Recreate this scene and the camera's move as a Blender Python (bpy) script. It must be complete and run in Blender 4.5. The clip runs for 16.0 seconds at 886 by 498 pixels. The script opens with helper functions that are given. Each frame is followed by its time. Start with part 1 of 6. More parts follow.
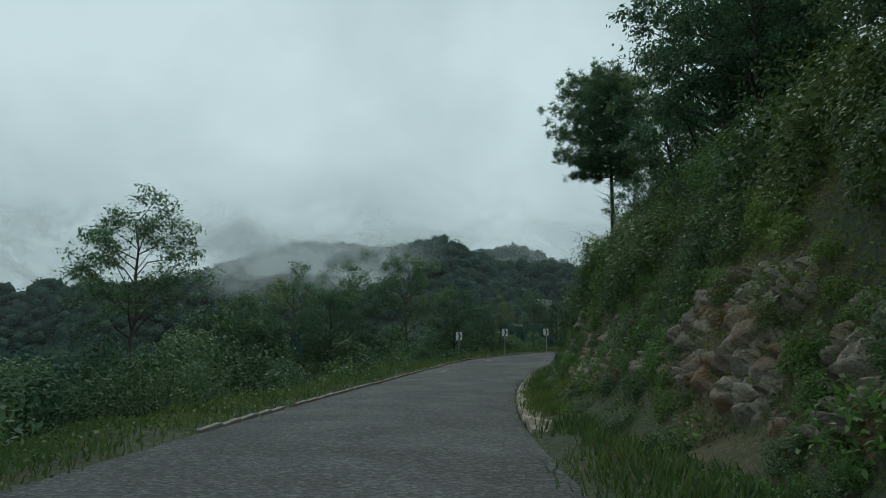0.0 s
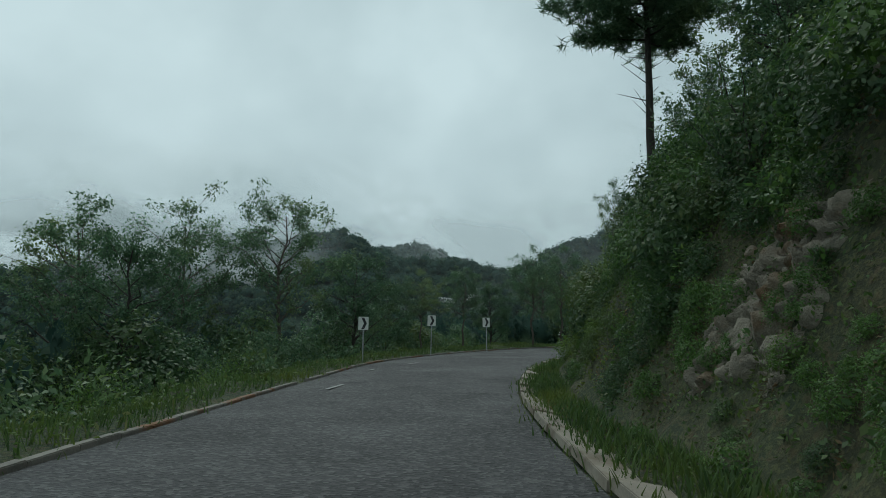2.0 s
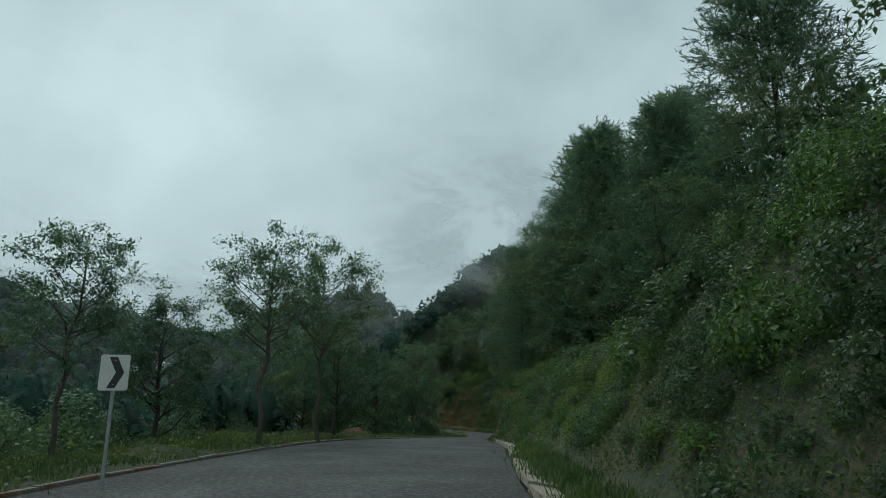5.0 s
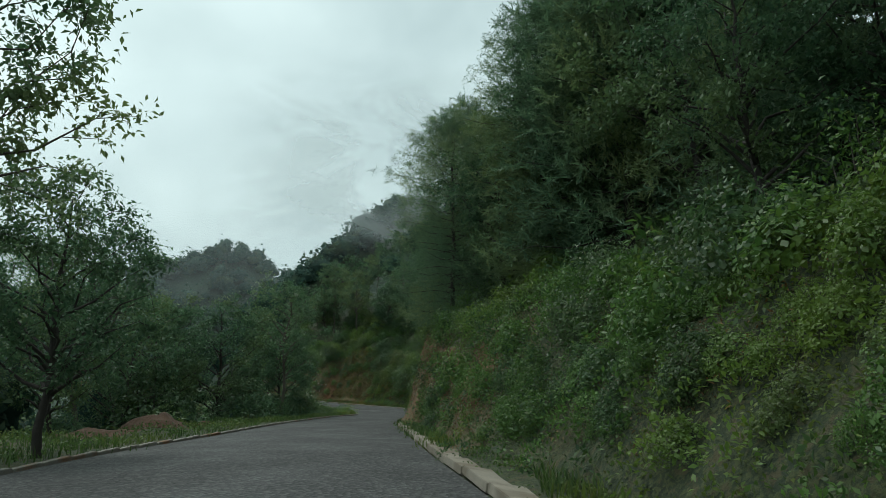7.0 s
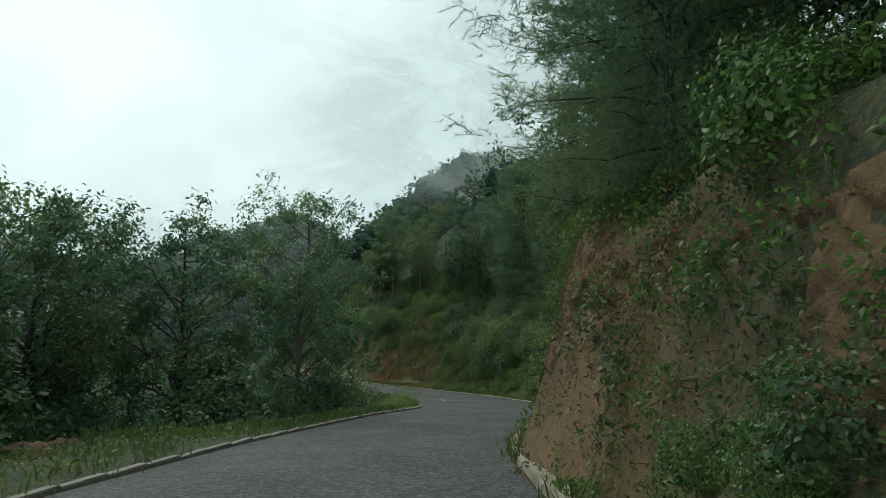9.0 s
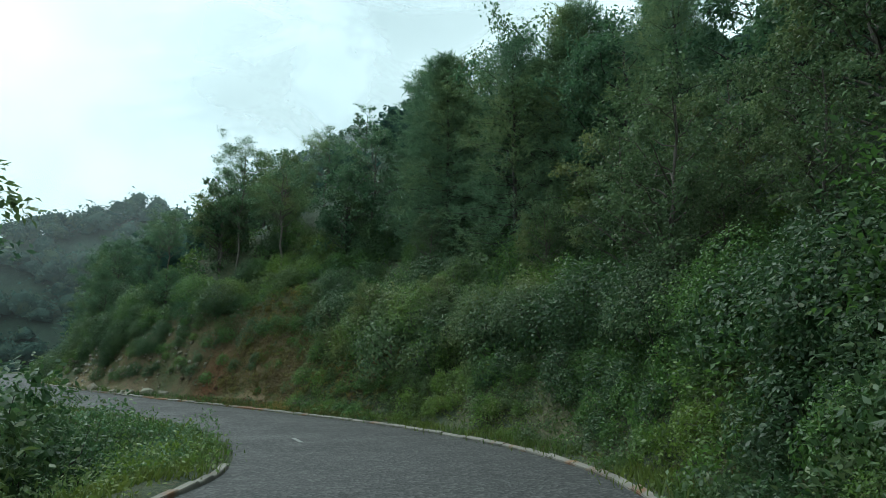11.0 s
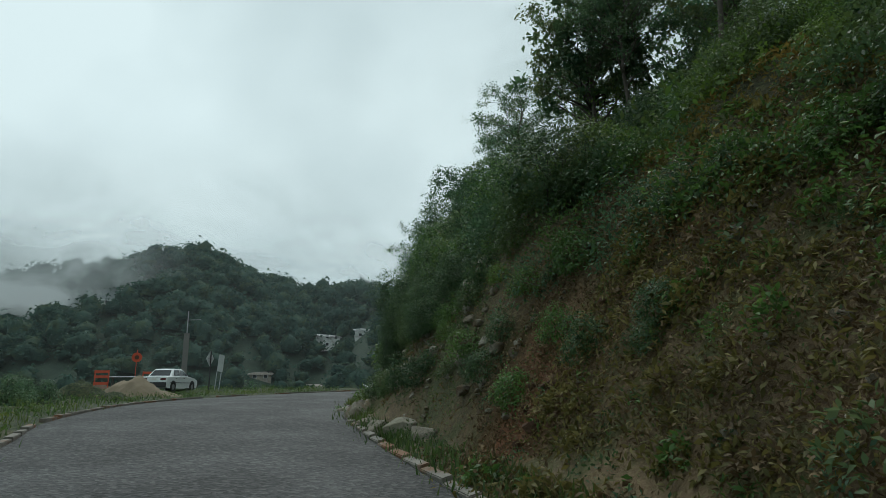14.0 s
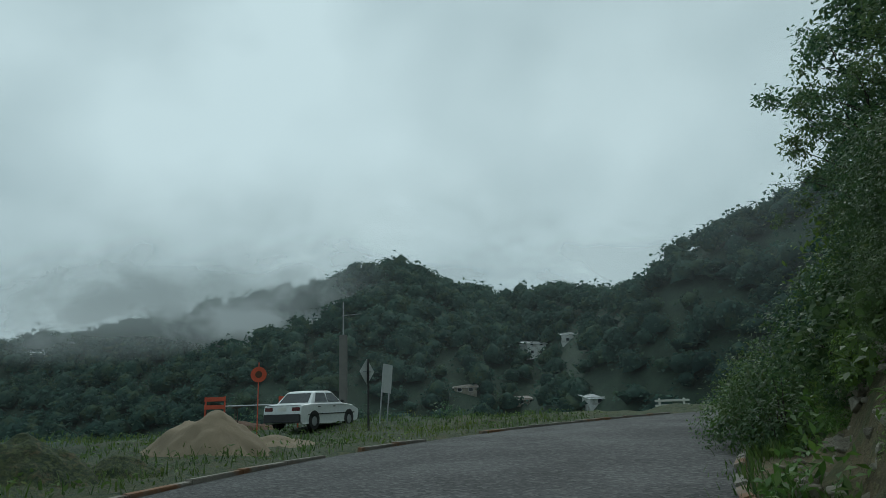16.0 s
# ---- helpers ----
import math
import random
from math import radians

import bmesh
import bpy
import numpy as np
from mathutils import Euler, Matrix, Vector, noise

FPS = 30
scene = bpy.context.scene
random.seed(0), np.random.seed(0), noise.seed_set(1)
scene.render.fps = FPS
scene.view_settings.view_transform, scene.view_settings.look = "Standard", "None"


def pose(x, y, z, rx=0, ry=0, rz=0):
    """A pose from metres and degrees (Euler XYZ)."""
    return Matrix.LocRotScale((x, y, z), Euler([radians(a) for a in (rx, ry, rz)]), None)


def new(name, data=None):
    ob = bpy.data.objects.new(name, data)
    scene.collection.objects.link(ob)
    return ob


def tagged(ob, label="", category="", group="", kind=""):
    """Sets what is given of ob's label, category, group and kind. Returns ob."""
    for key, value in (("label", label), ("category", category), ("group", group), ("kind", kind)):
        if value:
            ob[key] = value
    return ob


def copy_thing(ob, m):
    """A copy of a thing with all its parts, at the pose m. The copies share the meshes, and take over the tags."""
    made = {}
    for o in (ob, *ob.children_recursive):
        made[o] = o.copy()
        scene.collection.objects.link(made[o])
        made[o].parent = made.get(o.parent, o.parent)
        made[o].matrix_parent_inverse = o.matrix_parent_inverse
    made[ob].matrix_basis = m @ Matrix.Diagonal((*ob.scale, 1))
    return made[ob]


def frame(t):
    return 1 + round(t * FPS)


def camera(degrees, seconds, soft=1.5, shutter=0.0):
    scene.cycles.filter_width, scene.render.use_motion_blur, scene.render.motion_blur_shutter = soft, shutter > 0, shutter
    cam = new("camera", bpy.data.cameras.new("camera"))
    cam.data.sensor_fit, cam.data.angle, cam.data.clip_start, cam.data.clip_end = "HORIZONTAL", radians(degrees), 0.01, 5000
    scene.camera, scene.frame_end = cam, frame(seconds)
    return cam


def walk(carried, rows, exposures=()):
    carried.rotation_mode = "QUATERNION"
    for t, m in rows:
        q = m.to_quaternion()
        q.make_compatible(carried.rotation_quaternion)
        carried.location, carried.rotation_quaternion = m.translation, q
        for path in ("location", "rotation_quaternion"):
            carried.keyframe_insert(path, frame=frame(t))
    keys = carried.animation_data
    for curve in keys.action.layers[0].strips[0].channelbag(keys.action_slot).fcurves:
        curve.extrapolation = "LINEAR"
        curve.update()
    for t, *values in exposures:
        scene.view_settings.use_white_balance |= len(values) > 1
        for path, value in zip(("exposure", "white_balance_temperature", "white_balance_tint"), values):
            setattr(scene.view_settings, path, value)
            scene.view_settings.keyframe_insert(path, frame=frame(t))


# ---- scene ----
cam = camera(69.4, 16.0, soft=0.6)

# seconds, x, y, z, yaw, pitch, lean to the right
DRIVE = [
    (0.0, 7.93, -4.57, 1.45, -14.07, 7.28, 0.04),
    (0.5, 8.91, -0.02, 1.25, -15.07, 7.24, -0.22),
    (1.0, 9.90, 4.47, 1.04, -17.42, 9.27, -1.15),
    (1.5, 11.15, 9.04, 0.85, -20.62, 8.29, -0.36),
    (2.0, 12.57, 13.41, 0.70, -23.09, 7.36, -0.53),
    (2.5, 14.22, 17.89, 0.58, -25.39, 10.23, -0.09),
    (3.0, 16.22, 22.48, 0.52, -27.64, 11.28, 0.76),
    (3.5, 18.36, 26.93, 0.51, -30.47, 12.48, 1.12),
    (4.0, 20.79, 31.36, 0.56, -35.52, 13.05, 0.88),
    (4.5, 23.54, 35.38, 0.64, -42.24, 15.74, 0.48),
    (5.0, 26.83, 39.03, 0.74, -48.62, 14.30, -0.77),
    (5.2, 28.22, 40.38, 0.77, -51.46, 15.59, -0.34),
    (7.3, 44.13, 53.39, 0.90, -58.89, 11.03, 0.13),
    (7.5, 45.69, 54.53, 0.90, -57.14, 11.67, -0.57),
    (8.0, 49.38, 57.39, 0.85, -54.17, 10.02, -0.57),
    (8.5, 52.87, 60.37, 0.73, -51.79, 8.29, -1.07),
    (9.0, 56.40, 63.00, 0.63, -52.88, 9.65, -0.22),
    (9.2, 57.90, 64.24, 0.57, -53.08, 9.70, 1.96),
    (11.3, 76.35, 76.70, -0.11, -63.91, 10.36, -0.69),
    (11.5, 77.89, 77.45, -0.18, -62.95, 9.64, -1.66),
    (12.0, 81.70, 79.51, -0.35, -56.88, 8.30, -2.81),
    (12.5, 85.24, 81.76, -0.46, -49.10, 8.27, -2.02),
    (13.0, 88.31, 84.72, -0.49, -40.44, 8.56, -1.84),
    (13.5, 91.09, 88.30, -0.49, -31.05, 10.74, -0.76),
    (14.0, 93.25, 92.26, -0.44, -22.73, 12.30, 0.15),
    (14.5, 94.74, 96.64, -0.29, -11.98, 15.62, 0.68),
    (15.0, 95.45, 100.80, -0.14, -6.25, 14.95, 0.95),
    (15.5, 95.77, 105.60, 0.04, -3.32, 13.55, 2.15),
    (16.0, 96.10, 110.56, 0.24, -5.32, 13.38, 1.96),
]


def cam_pose(x, y, z, yaw, pitch, lean):
    return pose(x, y, z, 90 + pitch, 0, yaw) @ pose(0, 0, 0, 0, 0, -lean)


walk(cam, [(r[0], cam_pose(*r[1:])) for r in DRIVE],
     exposures=[(0.0, -0.14, 6100, 2), (5.0, -0.07, 6100, 2), (7.3, 0.44, 6400, 1), (9.2, 0.62, 6500, 1), (11.3, 1.05, 5850, -2),
                (12.0, 1.38, 5800, -2), (12.5, 1.32, 5950, -2), (13.0, 0.58, 6250, 6), (13.5, 0.28, 6300, 5), (14.0, 0.16, 6300, 5), (14.5, -0.22, 5950, 0), (16.0, -0.15, 6000, 1)])

# ---------------------------------------------------------------- sky and sun
SUN_ELEVATION, SUN_TURN = 58.0, 20.0
world = bpy.data.worlds.new("world")
scene.world = world
world.use_nodes = True
wt = world.node_tree
wt.nodes.clear()


def wn(kind, **values):
    n = wt.nodes.new(kind)
    for k, v in values.items():
        n.inputs[k].default_value = v
    return n


sky = wt.nodes.new("ShaderNodeTexSky")
sky.sky_type = "NISHITA"
sky.sun_disc = False
sky.sun_elevation = radians(SUN_ELEVATION)
sky.sun_rotation = radians(SUN_TURN)
sky_shader = wn("ShaderNodeBackground", Strength=0.05)
wt.links.new(sky.outputs[0], sky_shader.inputs["Color"])
# an overcast layer: soft grey cloud masses, drawn out along the horizon
geo = wt.nodes.new("ShaderNodeTexCoord")
stretch = wt.nodes.new("ShaderNodeMapping")
stretch.inputs["Scale"].default_value = (1.0, 1.0, 1.25)
wt.links.new(geo.outputs["Generated"], stretch.inputs["Vector"])
big = wn("ShaderNodeTexNoise", Scale=1.9, Detail=4.0, Roughness=0.45, Distortion=0.2)
small = wn("ShaderNodeTexNoise", Scale=4.5, Detail=4.0, Roughness=0.5)
wt.links.new(stretch.outputs[0], big.inputs["Vector"])
wt.links.new(stretch.outputs[0], small.inputs["Vector"])
blend = wt.nodes.new("ShaderNodeMix")
blend.data_type = "FLOAT"
blend.inputs[0].default_value = 0.28
wt.links.new(big.outputs["Fac"], blend.inputs[2])
wt.links.new(small.outputs["Fac"], blend.inputs[3])
cloud = wt.nodes.new("ShaderNodeValToRGB")
cloud.color_ramp.elements[0].position = 0.34
cloud.color_ramp.elements[0].color = (0.42, 0.51, 0.53, 1)
cloud.color_ramp.elements[1].position = 0.64
cloud.color_ramp.elements[1].color = (0.71, 0.815, 0.83, 1)
wt.links.new(blend.outputs[0], cloud.inputs["Fac"])
cloud_shader = wn("ShaderNodeBackground", Strength=1.0)
wt.links.new(cloud.outputs[0], cloud_shader.inputs["Color"])
both = wt.nodes.new("ShaderNodeMixShader")
both.inputs[0].default_value = 0.93
wt.links.new(sky_shader.outputs[0], both.inputs[1])
wt.links.new(cloud_shader.outputs[0], both.inputs[2])
out = wt.nodes.new("ShaderNodeOutputWorld")
wt.links.new(both.outputs[0], out.inputs["Surface"])

sun_data = bpy.data.lights.new("sun", "SUN")
sun_data.energy = 1.1
sun_data.angle = radians(40)
sun_data.color = (1.0, 0.97, 0.93)
sun = new("sun", sun_data)
sun.matrix_world = pose(0, 0, 80, 90 - SUN_ELEVATION, 0, 180 - SUN_TURN)


# ---------------------------------------------------------------- materials
def material(name):
    m = bpy.data.materials.new(name)
    m.use_nodes = True
    return m, m.node_tree, m.node_tree.nodes["Principled BSDF"]


def node(tree, kind, **values):
    n = tree.nodes.new(kind)
    for k, v in values.items():
        n.inputs[k].default_value = v
    return n


def ramp(tree, fac, stops):
    r = tree.nodes.new("ShaderNodeValToRGB")
    e = r.color_ramp.elements
    e[0].position, e[0].color = stops[0][0], (*stops[0][1], 1)
    e[1].position, e[1].color = stops[-1][0], (*stops[-1][1], 1)
    for p, c in stops[1:-1]:
        k = e.new(p)
        k.color = (*c, 1)
    tree.links.new(fac, r.inputs["Fac"])
    return r.outputs["Color"]


def mixed(tree, fac, a, b, how="MIX"):
    m = tree.nodes.new("ShaderNodeMix")
    m.data_type = "RGBA"
    m.blend_type = how
    for value, slot in ((fac, 0), (a, 6), (b, 7)):
        if isinstance(value, bpy.types.NodeSocket):
            tree.links.new(value, m.inputs[slot])
        elif slot == 0:
            m.inputs[0].default_value = value
        else:
            m.inputs[slot].default_value = (*value, 1)
    return m.outputs[2]


def place(tree):
    return tree.nodes.new("ShaderNodeNewGeometry").outputs["Position"]


def own(tree):
    return tree.nodes.new("ShaderNodeTexCoord").outputs["Object"]


def noise_of(tree, where, scale, detail=4.0, rough=0.55):
    n = node(tree, "ShaderNodeTexNoise", Scale=scale, Detail=detail, Roughness=rough)
    tree.links.new(where, n.inputs["Vector"])
    return n.outputs["Fac"]


def bump(tree, shader, height, strength, distance=0.02):
    b = node(tree, "ShaderNodeBump", Strength=strength, Distance=distance)
    tree.links.new(height, b.inputs["Height"])
    tree.links.new(b.outputs[0], shader.inputs["Normal"])


def grainy(name, dark, light, scale=3.0, fine=30.0, rough=0.85, relief=0.5, distance=0.02, metal=0.0, at=own, stain=None):
    """A plain surface with two scales of mottling, a fine relief and, if given, stains of another colour."""
    m, t, s = material(name)
    w = at(t)
    a = ramp(t, noise_of(t, w, scale, 6), [(0.3, dark), (0.7, light)])
    b = noise_of(t, w, fine, 5, 0.65)
    c = mixed(t, 0.35, a, ramp(t, b, [(0.25, tuple(v * 0.6 for v in dark)), (0.75, tuple(min(1, v * 1.15) for v in light))]), "MIX")
    if stain:
        c = mixed(t, ramp(t, noise_of(t, w, scale * 0.45, 5, 0.6), [(0.52, (0, 0, 0)), (0.62, (1, 1, 1))]), c, stain)
    t.links.new(c, s.inputs["Base Color"])
    s.inputs["Roughness"].default_value = rough
    s.inputs["Metallic"].default_value = metal
    bump(t, s, b, relief, distance)
    return m


def leafy(name, dark, light, tip=None, gloss=0.5, clear=0.42, shine=0.3):
    """Leaves: each its own shade, a little of the light comes through them."""
    m, t, s = material(name)
    g = t.nodes.new("ShaderNodeNewGeometry")
    stops = [(0.0, dark), (0.7, light)] + ([(0.93, light), (1.0, tip)] if tip else [(1.0, light)])
    c = ramp(t, g.outputs["Random Per Island"], stops)
    big_patch = noise_of(t, g.outputs["Position"], 0.35, 3)
    c = mixed(t, ramp(t, big_patch, [(0.35, (0, 0, 0)), (0.7, (0.55, 0.55, 0.55))]), c, tuple(v * 0.6 for v in dark))
    hue = noise_of(t, g.outputs["Position"], 0.22, 4)
    c = mixed(t, ramp(t, hue, [(0.5, (0, 0, 0)), (0.66, (0.65, 0.65, 0.65))]), c, (light[0] * 1.5, light[1] * 1.1, light[2] * 0.75))
    t.links.new(c, s.inputs["Base Color"])
    s.inputs["Roughness"].default_value = gloss
    s.inputs["Specular IOR Level"].default_value = shine
    tr = t.nodes.new("ShaderNodeBsdfTranslucent")
    t.links.new(c, tr.inputs["Color"])
    mx = t.nodes.new("ShaderNodeMixShader")
    mx.inputs[0].default_value = clear
    t.links.new(s.outputs[0], mx.inputs[1])
    t.links.new(tr.outputs[0], mx.inputs[2])
    t.links.new(mx.outputs[0], t.nodes["Material Output"].inputs["Surface"])
    return m


LEAF = leafy("broad_leaf", (0.050, 0.113, 0.056), (0.130, 0.228, 0.107), (0.225, 0.290, 0.143), gloss=0.42, shine=0.4)
LEAF_DARK = leafy("dark_leaf", (0.041, 0.096, 0.050), (0.107, 0.194, 0.093))
LEAF_PALE = leafy("pale_leaf", (0.062, 0.108, 0.048), (0.145, 0.212, 0.095), (0.250, 0.270, 0.150), gloss=0.5, shine=0.3)
SHRUB_LEAF = leafy("shrub_leaf", (0.048, 0.108, 0.026), (0.120, 0.228, 0.050), (0.225, 0.280, 0.080), gloss=0.45, shine=0.38)
SHRUB_DARK = leafy("dark_shrub_leaf", (0.032, 0.074, 0.030), (0.082, 0.148, 0.054), (0.165, 0.200, 0.084), gloss=0.45, shine=0.38)
NEEDLE = leafy("pine_needle", (0.062, 0.130, 0.074), (0.160, 0.258, 0.136), (0.225, 0.300, 0.155), gloss=0.55, clear=0.45)
GRASS = leafy("grass_blade", (0.042, 0.085, 0.024), (0.098, 0.160, 0.042), (0.190, 0.185, 0.085), gloss=0.5)
LITTER = leafy("dry_litter", (0.085, 0.058, 0.030), (0.21, 0.145, 0.070), (0.32, 0.25, 0.15), gloss=0.7, clear=0.2)
MAT_LEAF = leafy("small_mat_leaf", (0.050, 0.095, 0.026), (0.120, 0.195, 0.052), (0.22, 0.23, 0.095))
OLIVE = leafy("olive_creeper_leaf", (0.095, 0.092, 0.026), (0.220, 0.190, 0.060), (0.340, 0.285, 0.120), gloss=0.6)
DRY = leafy("dry_stalk", (0.09, 0.07, 0.03), (0.18, 0.14, 0.06), (0.24, 0.18, 0.08), gloss=0.7)
# leaves of the far woods: the haze of distance is mixed into their blue-green
HAZED_LEAF = leafy("hazed_foliage", (0.030, 0.070, 0.058), (0.064, 0.121, 0.091), gloss=0.9, clear=0.45)
BARK = grainy("bark", (0.05, 0.042, 0.034), (0.13, 0.11, 0.09), 4, 40, 0.9, 0.8)
BARK_DARK = grainy("dark_bark", (0.022, 0.02, 0.018), (0.06, 0.05, 0.043), 4, 40, 0.9, 0.8)
CONCRETE = grainy("concrete", (0.18, 0.16, 0.13), (0.33, 0.29, 0.23), 1.5, 40, 0.85, 0.4, 0.01, at=place, stain=(0.16, 0.13, 0.09))
KERB_STONE = grainy("kerb_concrete", (0.11, 0.105, 0.09), (0.24, 0.22, 0.185), 1.8, 35, 0.85, 0.4, 0.01, at=place, stain=(0.17, 0.085, 0.04))
POST_GREY = grainy("grey_post_concrete", (0.12, 0.12, 0.11), (0.21, 0.205, 0.19), 1.5, 40, 0.85, 0.4, 0.01)
SAND = grainy("sand", (0.15, 0.12, 0.08), (0.25, 0.20, 0.135), 1.5, 60, 0.95, 0.6, 0.02, at=place)
EARTH_FACE = grainy("earth_face", (0.060, 0.037, 0.020), (0.185, 0.110, 0.054), 1.4, 24, 0.95, 0.8, 0.05, at=place)
RED_SOIL = grainy("red_soil", (0.06, 0.034, 0.021), (0.12, 0.065, 0.038), 1.2, 25, 0.95, 0.8, 0.04, at=place)
ROCK = grainy("limestone", (0.105, 0.095, 0.072), (0.30, 0.265, 0.20), 2.2, 22, 0.85, 1.0, 0.05, at=place, stain=(0.15, 0.095, 0.05))
PALE_ROCK = grainy("pale_limestone", (0.17, 0.155, 0.12), (0.36, 0.33, 0.265), 1.6, 18, 0.8, 0.8, 0.04, at=place, stain=(0.16, 0.15, 0.10))
STEEL = grainy("galvanised_steel", (0.28, 0.29, 0.30), (0.42, 0.43, 0.44), 5, 60, 0.5, 0.1, 0.002, metal=0.6)
SIGN_WHITE = grainy("white_sign_sheet", (0.62, 0.62, 0.58), (0.74, 0.74, 0.70), 4, 60, 0.45, 0.05, 0.001)
SIGN_BLACK = grainy("black_sign_film", (0.012, 0.012, 0.012), (0.03, 0.03, 0.03), 5, 60, 0.5, 0.05, 0.001)
SIGN_BACK = grainy("sign_back", (0.46, 0.48, 0.48), (0.60, 0.62, 0.61), 3, 50, 0.5, 0.1, 0.002)
ORANGE = grainy("orange_plastic", (0.42, 0.06, 0.03), (0.60, 0.10, 0.04), 4, 40, 0.5, 0.1, 0.002)
PLASTER = grainy("white_plaster", (0.48, 0.49, 0.47), (0.66, 0.67, 0.65), 1.0, 20, 0.8, 0.3, 0.01, stain=(0.34, 0.34, 0.31))
ROOF_TIN = grainy("pale_sheet_roof", (0.50, 0.52, 0.53), (0.68, 0.70, 0.71), 1.2, 20, 0.45, 0.2, 0.01, metal=0.1)
RUST_TIN = grainy("rusty_sheet_roof", (0.16, 0.13, 0.11), (0.32, 0.29, 0.26), 1.2, 20, 0.6, 0.2, 0.01)
CAR_WHITE = grainy("white_car_paint", (0.66, 0.68, 0.68), (0.74, 0.76, 0.76), 0.8, 12, 0.28, 0.02, 0.001)
GLASS_DARK = grainy("dark_car_glass", (0.012, 0.016, 0.018), (0.03, 0.035, 0.038), 1, 10, 0.08, 0.0, 0.001)
RUBBER = grainy("black_rubber", (0.012, 0.012, 0.012), (0.03, 0.03, 0.03), 5, 40, 0.8, 0.3, 0.003)
BLACK_TRIM = grainy("black_plastic", (0.015, 0.015, 0.016), (0.035, 0.035, 0.036), 5, 40, 0.6, 0.2, 0.002)
LAMP_RED = grainy("red_lamp_lens", (0.07, 0.010, 0.010), (0.12, 0.014, 0.013), 5, 40, 0.2, 0.05, 0.001)
WINDOW_DARK = grainy("dark_window", (0.02, 0.024, 0.026), (0.05, 0.055, 0.06), 1, 10, 0.2, 0.0, 0.001)
PAINT_WHITE = grainy("worn_road_paint", (0.13, 0.13, 0.125), (0.34, 0.34, 0.32), 3, 50, 0.7, 0.3, 0.004, at=place)


def asphalt_material():
    m, t, s = material("asphalt")
    w = place(t)
    coarse = noise_of(t, w, 0.5, 5)
    fine = noise_of(t, w, 11.0, 6, 0.85)
    stones = node(t, "ShaderNodeTexVoronoi", Scale=17.0)
    t.links.new(w, stones.inputs["Vector"])
    c = ramp(t, coarse, [(0.3, (0.020, 0.021, 0.022)), (0.7, (0.040, 0.040, 0.040))])
    c = mixed(t, 0.5, c, ramp(t, fine, [(0.36, (0.007, 0.007, 0.008)), (0.64, (0.088, 0.088, 0.086))]))
    c = mixed(t, ramp(t, noise_of(t, w, 1.7, 5), [(0.6, (0, 0, 0)), (0.72, (0.6, 0.6, 0.6))]), c, (0.02, 0.02, 0.02))
    chip = node(t, "ShaderNodeSeparateColor")
    t.links.new(stones.outputs["Color"], chip.inputs[0])
    c = mixed(t, ramp(t, chip.outputs[0], [(0.60, (0, 0, 0)), (0.95, (0.65, 0.65, 0.65))]), c, (0.125, 0.124, 0.12))
    t.links.new(c, s.inputs["Base Color"])
    t.links.new(ramp(t, coarse, [(0.35, (0.62, 0.62, 0.62)), (0.65, (0.85, 0.85, 0.85))]), s.inputs["Roughness"])
    s.inputs["Specular IOR Level"].default_value = 0.25
    bump(t, s, stones.outputs["Distance"], 0.9, 0.02)
    return m


ASPHALT = asphalt_material()


